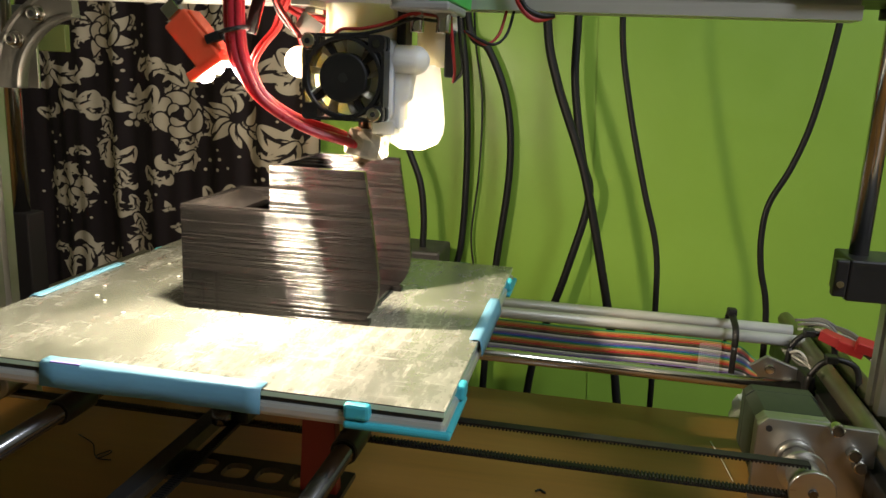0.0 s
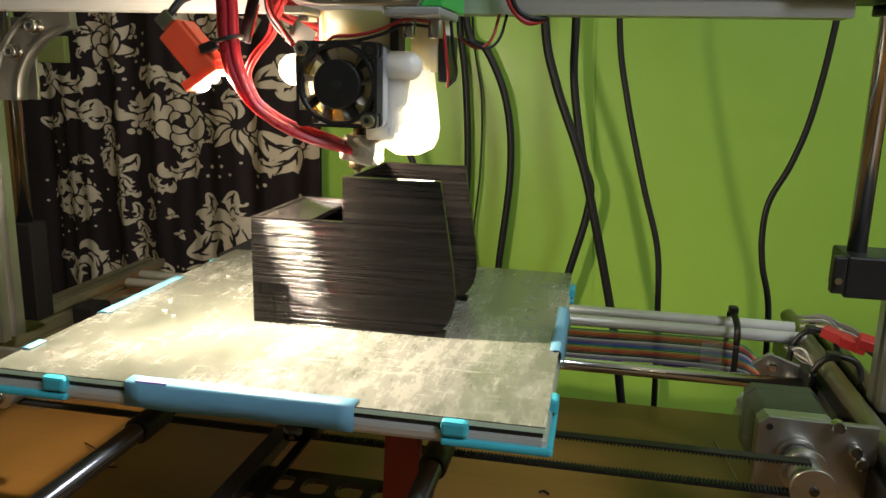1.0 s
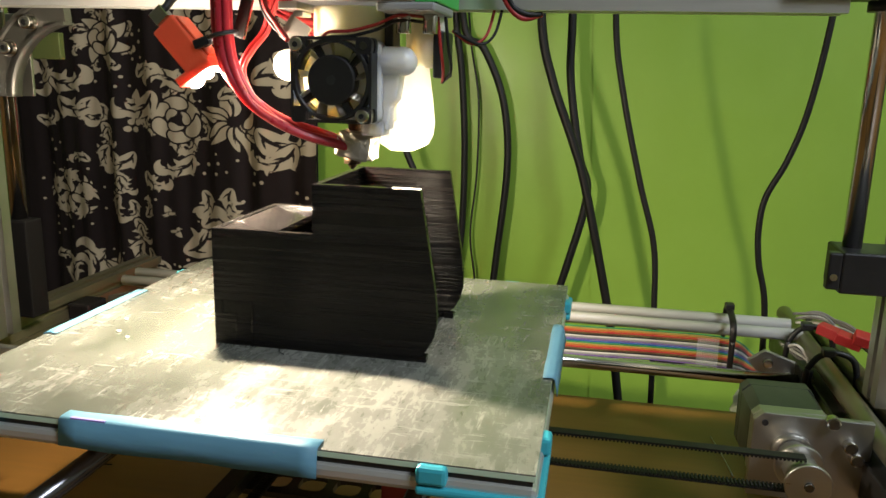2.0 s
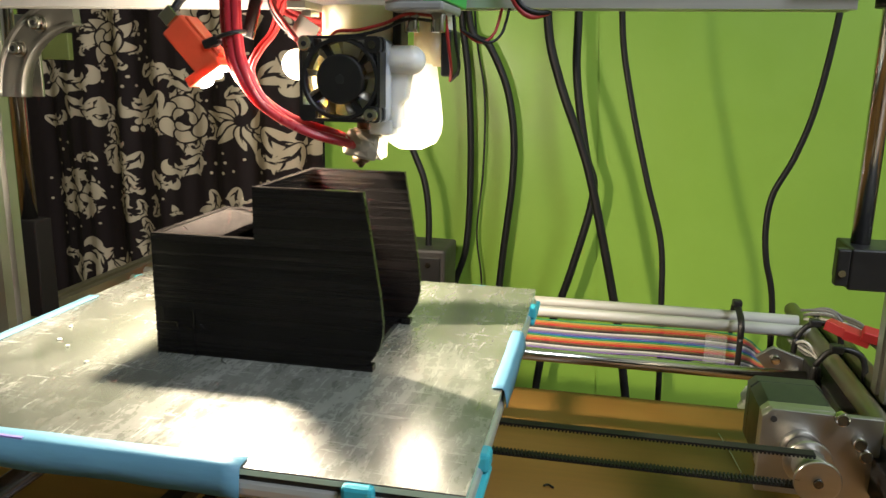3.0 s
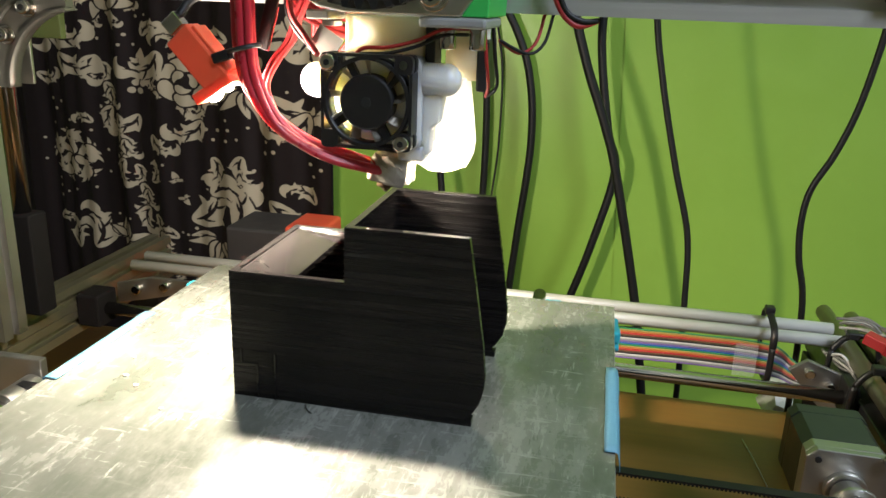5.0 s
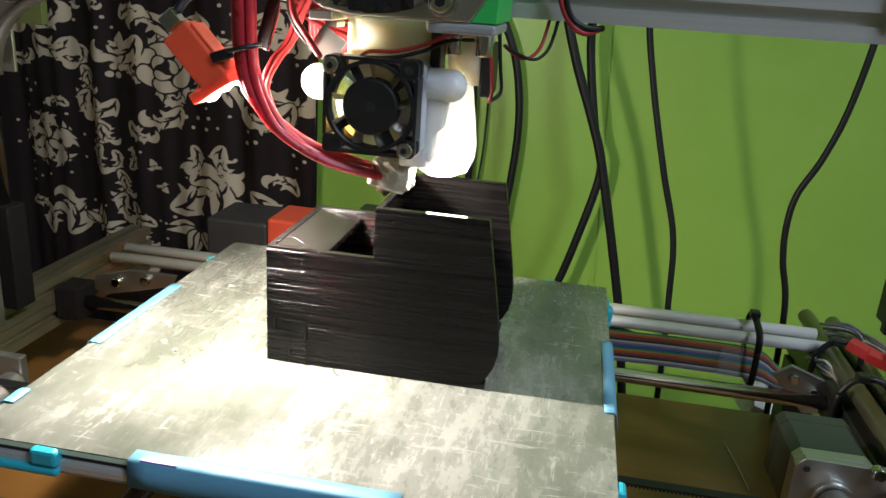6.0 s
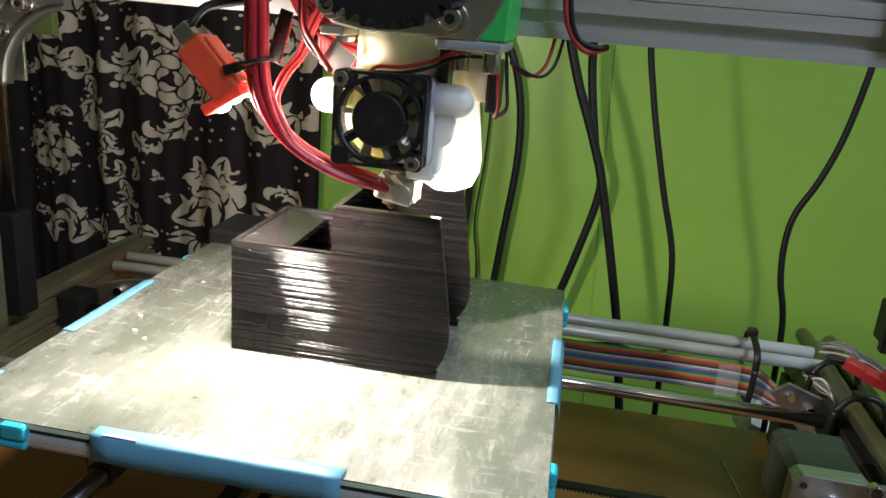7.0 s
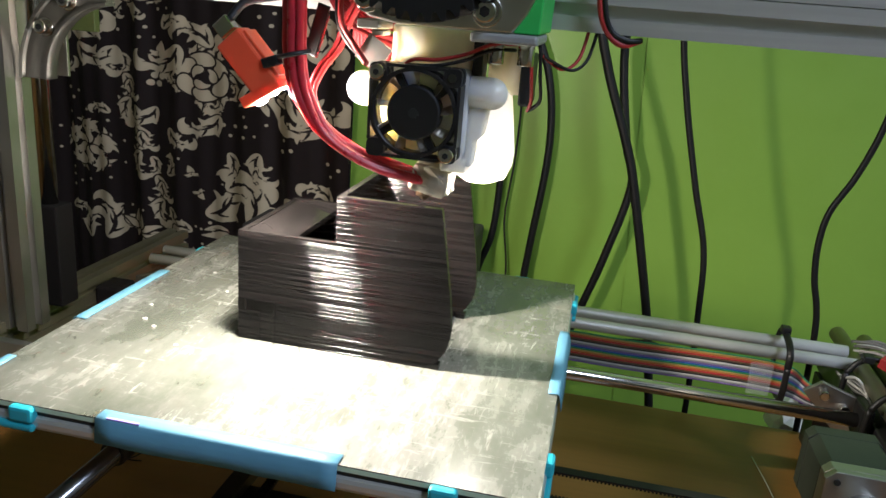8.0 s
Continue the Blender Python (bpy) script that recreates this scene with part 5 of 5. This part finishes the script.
def layered_wall(prof, y0, y1, seed):
    """A wall of laid filament: every layer a rounded bead, some of them proud of the rest."""
    rng = random.Random(seed)
    k = max(range(len(prof)), key=lambda i: (prof[i][1], prof[i][0]))
    edge = prof[1:k + 1]
    layer, sub = 0.00048, 6
    bm = bmesh.new()

    def rows(z0, z1, left):
        n = int(round((z1 - z0) / layer))
        lines = []
        for i in range(n):
            high = 0.00036 * (1.0 if i % 2 else 0.35) * rng.uniform(0.35, 1.0)
            for j in range(sub):
                z = z0 + (z1 - z0) * (i + j / sub) / n
                bulge = high * math.sin(math.pi * j / sub)
                x1 = float(np.interp(z, [p[1] for p in edge], [p[0] for p in edge]))
                lines.append((z, left - 0.5 * bulge, x1 + 0.5 * bulge, bulge))
        lines.append((z1, left, float(np.interp(z1, [p[1] for p in edge], [p[0] for p in edge])), 0.0))
        rings = [[bm.verts.new(p) for p in ((a, y0 - b, z), (c, y0 - b, z), (c, y1 + b, z), (a, y1 + b, z))] for z, a, c, b in lines]
        for p, q in zip(rings, rings[1:]):
            for s in range(4):
                f = bm.faces.new((p[s], p[(s + 1) % 4], q[(s + 1) % 4], q[s]))
                f.smooth = True
        for f in (bm.faces.new(rings[0][::-1]), bm.faces.new(rings[-1])):
            f.smooth = False
        for p, q in zip(rings, rings[1:]):
            for s in range(4):
                e = bm.edges.get((p[s], q[s]))
                e.smooth = False
        for r in (rings[0], rings[-1]):
            for s in range(4):
                bm.edges.get((r[s], r[(s + 1) % 4])).smooth = False

    rows(0.0, 0.0598, 0.0)
    rows(0.0598, 0.0842, 0.0525)
    return bm


def printed_part():
    base = Vector((0.053, 0.038, 0.0))
    t = thing("printed_bracket", base, "half-printed glossy black plastic bracket with stepped walls on the bed", "plastic print")
    prof = [(0.0, 0.0), (0.1035, 0.0), (0.1060, 0.0025), (0.1095, 0.0062), (0.1125, 0.0115), (0.1140, 0.0180), (0.1142, 0.0245), (0.1128, 0.0375), (0.1098, 0.0560), (0.1050, 0.0842), (0.0525, 0.0842), (0.0525, 0.0598), (0.0, 0.0598)]
    part("front_wall", layered_wall(prof, 0.0, 0.0032, 1), FILAMENT, t)
    part("rear_wall", layered_wall(prof, 0.0735, 0.0767, 2), FILAMENT, t)
    part("left_wall", box(0.0, 0.0030, 0.0033, 0.0734, 0.0, 0.0597), FILAMENT, t)
    part("step_wall", box(0.0525, 0.0556, 0.0033, 0.0734, 0.0, 0.0841), FILAMENT, t)
    part("ledge", prism([(0.0031, 0.0592), (0.0031, 0.0565), (0.0265, 0.0530), (0.0265, 0.0560)], 0.0033, 0.0734), FILAMENT, t)
    part("base", box(0.0031, 0.1030, 0.0033, 0.0734, 0.0, 0.0030), FILAMENT, t)
    for y in (0.0, 0.0715):
        part("foot_pad", box(0.1040, 0.1095, y - 0.0002, y + 0.0050, 0.0, 0.0032, 0.0003), FILAMENT, t)
    # raised traces of the inner ribs on the front
    for x0, x1, z0, z1 in ((0.0040, 0.0044, 0.0165, 0.0235), (0.0040, 0.0120, 0.0163, 0.0167), (0.0116, 0.0120, 0.0, 0.0165), (0.0200, 0.0204, 0.0, 0.0230), (0.0080, 0.0202, 0.0228, 0.0232)):
        part("rib_trace", box(x0 - 0.0002, x1 + 0.0002, -0.0008, 0.0001, z0, z1), FILAMENT, t)
    # tiny blobs where each layer starts, along the curved edge and the step
    rng = random.Random(4)
    seam = bmesh.new()
    for y, count in ((0.0014, 46), (0.0750, 40)):
        for k in range(count):
            z = rng.uniform(0.002, 0.083)
            x = float(np.interp(z, [p[1] for p in prof[1:10]], [p[0] for p in prof[1:10]]))
            bmesh.ops.create_icosphere(seam, subdivisions=1, radius=rng.uniform(0.00025, 0.0005), matrix=Matrix.Translation((x + rng.uniform(-0.0003, 0.0002), y + rng.uniform(-0.0017, 0.0017), z)))
    for k in range(26):
        bmesh.ops.create_icosphere(seam, subdivisions=1, radius=rng.uniform(0.0002, 0.00045), matrix=Matrix.Translation((rng.uniform(0.002, 0.052), -0.0001, 0.0592 + rng.uniform(-0.0012, 0.0006))))
    tagged(part("seam_blobs", seam, FILAMENT, t), kind="stuff")
    # stray strings and curls of filament
    rng = random.Random(9)
    for p in ([(0.006, -0.0006, 0.0575), (0.012, -0.0012, 0.0555), (0.020, -0.0008, 0.0552)], [(0.003, 0.004, 0.0605), (0.010, 0.008, 0.0625), (0.016, 0.006, 0.0610)],
              [(0.020, -0.0005, 0.0200), (0.024, -0.0010, 0.0165), (0.028, -0.0006, 0.0120)], [(0.035, -0.002, 0.0006), (0.037, -0.006, 0.0008), (0.040, -0.008, 0.0005)],
              [(0.060, -0.0005, 0.0780), (0.063, -0.0010, 0.0790), (0.066, -0.0004, 0.0795)]):
        part("string", tube(p, 0.00022, 5, 5), FILAMENT, t)


def carriage():
    t = thing("bed_carriage", (0.0425, 0.03, -0.09), "black carriage with steel rods under the print bed", "carriage")
    part("slide_rod", cyl((-0.0335, -0.19, -0.040), (-0.0335, 0.22, -0.040), 0.0050), DARK_STEEL, t)
    part("slide_rod", cyl((0.1180, -0.19, -0.040), (0.1180, 0.22, -0.040), 0.0050), DARK_STEEL, t)
    part("centre_beam", box(0.0070, 0.0170, -0.19, 0.22, -0.076, -0.068, 0.0006), BLACK_METAL, t)
    part("drive_belt", box(0.0262, 0.0318, -0.19, 0.22, -0.0706, -0.0694), RUBBER, t)
    bm = bmesh.new()
    for k in range(200):
        y = -0.189 + 0.00203 * k
        box(0.0263, 0.0317, y, y + 0.0011, -0.0694, -0.0685, 0, bm)
    tagged(part("belt_teeth", bm, RUBBER, t), kind="stuff")
    # slotted cross plate
    bm = bmesh.new()
    z0, z1, ya, yb, yc, yd = -0.0775, -0.0745, -0.052, -0.046, -0.031, -0.024
    box(0.0, 0.102, ya, yb, z0, z1, 0, bm)
    box(0.0, 0.102, yc, yd, z0, z1, 0, bm)
    for a, b in ((0.0, 0.0165), (0.0285, 0.0335), (0.0475, 0.0525), (0.0665, 0.0715), (0.0855, 0.102)):
        box(a, b, yb, yc, z0, z1, 0, bm)
    for cx in (0.0225, 0.0405, 0.0595, 0.0785):
        w = 0.0120 if cx < 0.03 else 0.014
        for sx in (-1, 1):
            for sy, yy in ((1, yb), (-1, yc)):
                v = [(cx + sx * w / 2, yy), (cx + sx * (w / 2 - 0.004), yy), (cx + sx * (w / 2 - 0.0012), yy + sy * 0.0012), (cx + sx * w / 2, yy + sy * 0.004)]
                lo = [bm.verts.new((x, y, z0)) for x, y in v]
                hi = [bm.verts.new((x, y, z1)) for x, y in v]
                bm.faces.new(lo[::-1])
                bm.faces.new(hi)
                for k in range(4):
                    bm.faces.new((lo[k], lo[(k + 1) % 4], hi[(k + 1) % 4], hi[k]))
    bmesh.ops.recalc_face_normals(bm, faces=bm.faces)
    bmesh.ops.translate(bm, verts=bm.verts, vec=(0.009, 0, 0))
    part("slotted_plate", bm, BLACK_METAL, t, "black plate with oval slots")
    part("red_bracket", prism([(0.090, -0.034), (0.107, -0.034), (0.109, -0.095), (0.088, -0.095)], -0.048, -0.040, 0.0008), RED_PLA, t, "dark red printed bracket")
    for x in (-0.0335, 0.1180):
        for y in (-0.055, 0.11):
            b = part("bearing", cyl((x, y - 0.012, -0.040), (x, y + 0.012, -0.040), 0.0068, 28, bev=0.0006), BLACK_METAL, t)
            part("bearing_seal", ring(x, -0.040, y - 0.0128, y - 0.0121, 0.0062, 0.0052), RUBBER, b)
    for y in (-0.185, 0.21):
        part("end_bar", box(-0.045, 0.130, y - 0.008, y + 0.008, -0.056, -0.046, 0.001), BLACK_METAL, t)
    part("belt_clamp", box(0.020, 0.036, 0.004, 0.022, -0.070, -0.058, 0.001), BLACK_METAL, t)
    part("idler_roll", cyl((0.0225, 0.0, -0.068), (0.0225, 0.0, -0.060), 0.006, 20), DARK_STEEL, t)


# ---- movement ----
NODES = ((0.0, -0.0430, 0.0004), (0.08, -0.0415, 0.0), (0.5, -0.0237, -0.0004), (1.0, 0.0000, 0.0), (1.06, 0.0022, -0.0005), (1.1, 0.0024, -0.0020), (1.5, 0.0018, -0.0204), (2.46, 0.0020, -0.0635), (2.52, 0.0010, -0.0650),
         (3.0, -0.0230, -0.0651), (3.44, -0.0430, -0.0660), (3.5, -0.0438, -0.0667), (3.56, -0.0432, -0.0690), (3.62, -0.0420, -0.0705), (4.0, -0.0253, -0.0707), (4.5, -0.0018, -0.0717), (4.62, 0.0040, -0.0717), (4.68, 0.0060, -0.0700), (6.0, 0.0071, -0.0126),
         (6.3, 0.0071, 0.0005), (6.38, 0.0070, 0.0015), (6.44, 0.0062, 0.0015), (6.5, 0.0039, 0.0015), (7.0, -0.0207, 0.0020), (7.46, -0.0430, 0.0024), (7.52, -0.0440, 0.0024), (7.7, -0.0442, -0.0020), (7.78, -0.0435, -0.0027), (8.0, -0.0346, -0.0027))


def bed_place(t):
    ts = [n[0] for n in NODES]
    return float(np.interp(t, ts, [n[1] for n in NODES])), float(np.interp(t, ts, [n[2] for n in NODES]))


room()
desk()
curtain()
wall_cables()
frame_parts()
belts()
motor()
ribbon()
background_things()
desk_scraps()
head()
head_wires()
led_lamp()
bed()
printed_part()
carriage()


def motions():
    times = sorted({round(0.1 * k, 3) for k in range(81)} | {n[0] for n in NODES})
    for name, both in (("print_bed", True), ("printed_bracket", True), ("bed_carriage", False)):
        ob = scene.objects[name]
        b = BASES[name]
        rows = []
        for t in times:
            dx, dy = bed_place(t)
            rows.append((t, pose(b.x + dx, b.y + (dy if both else 0.0), b.z)))
        walk(ob, rows)


motions()
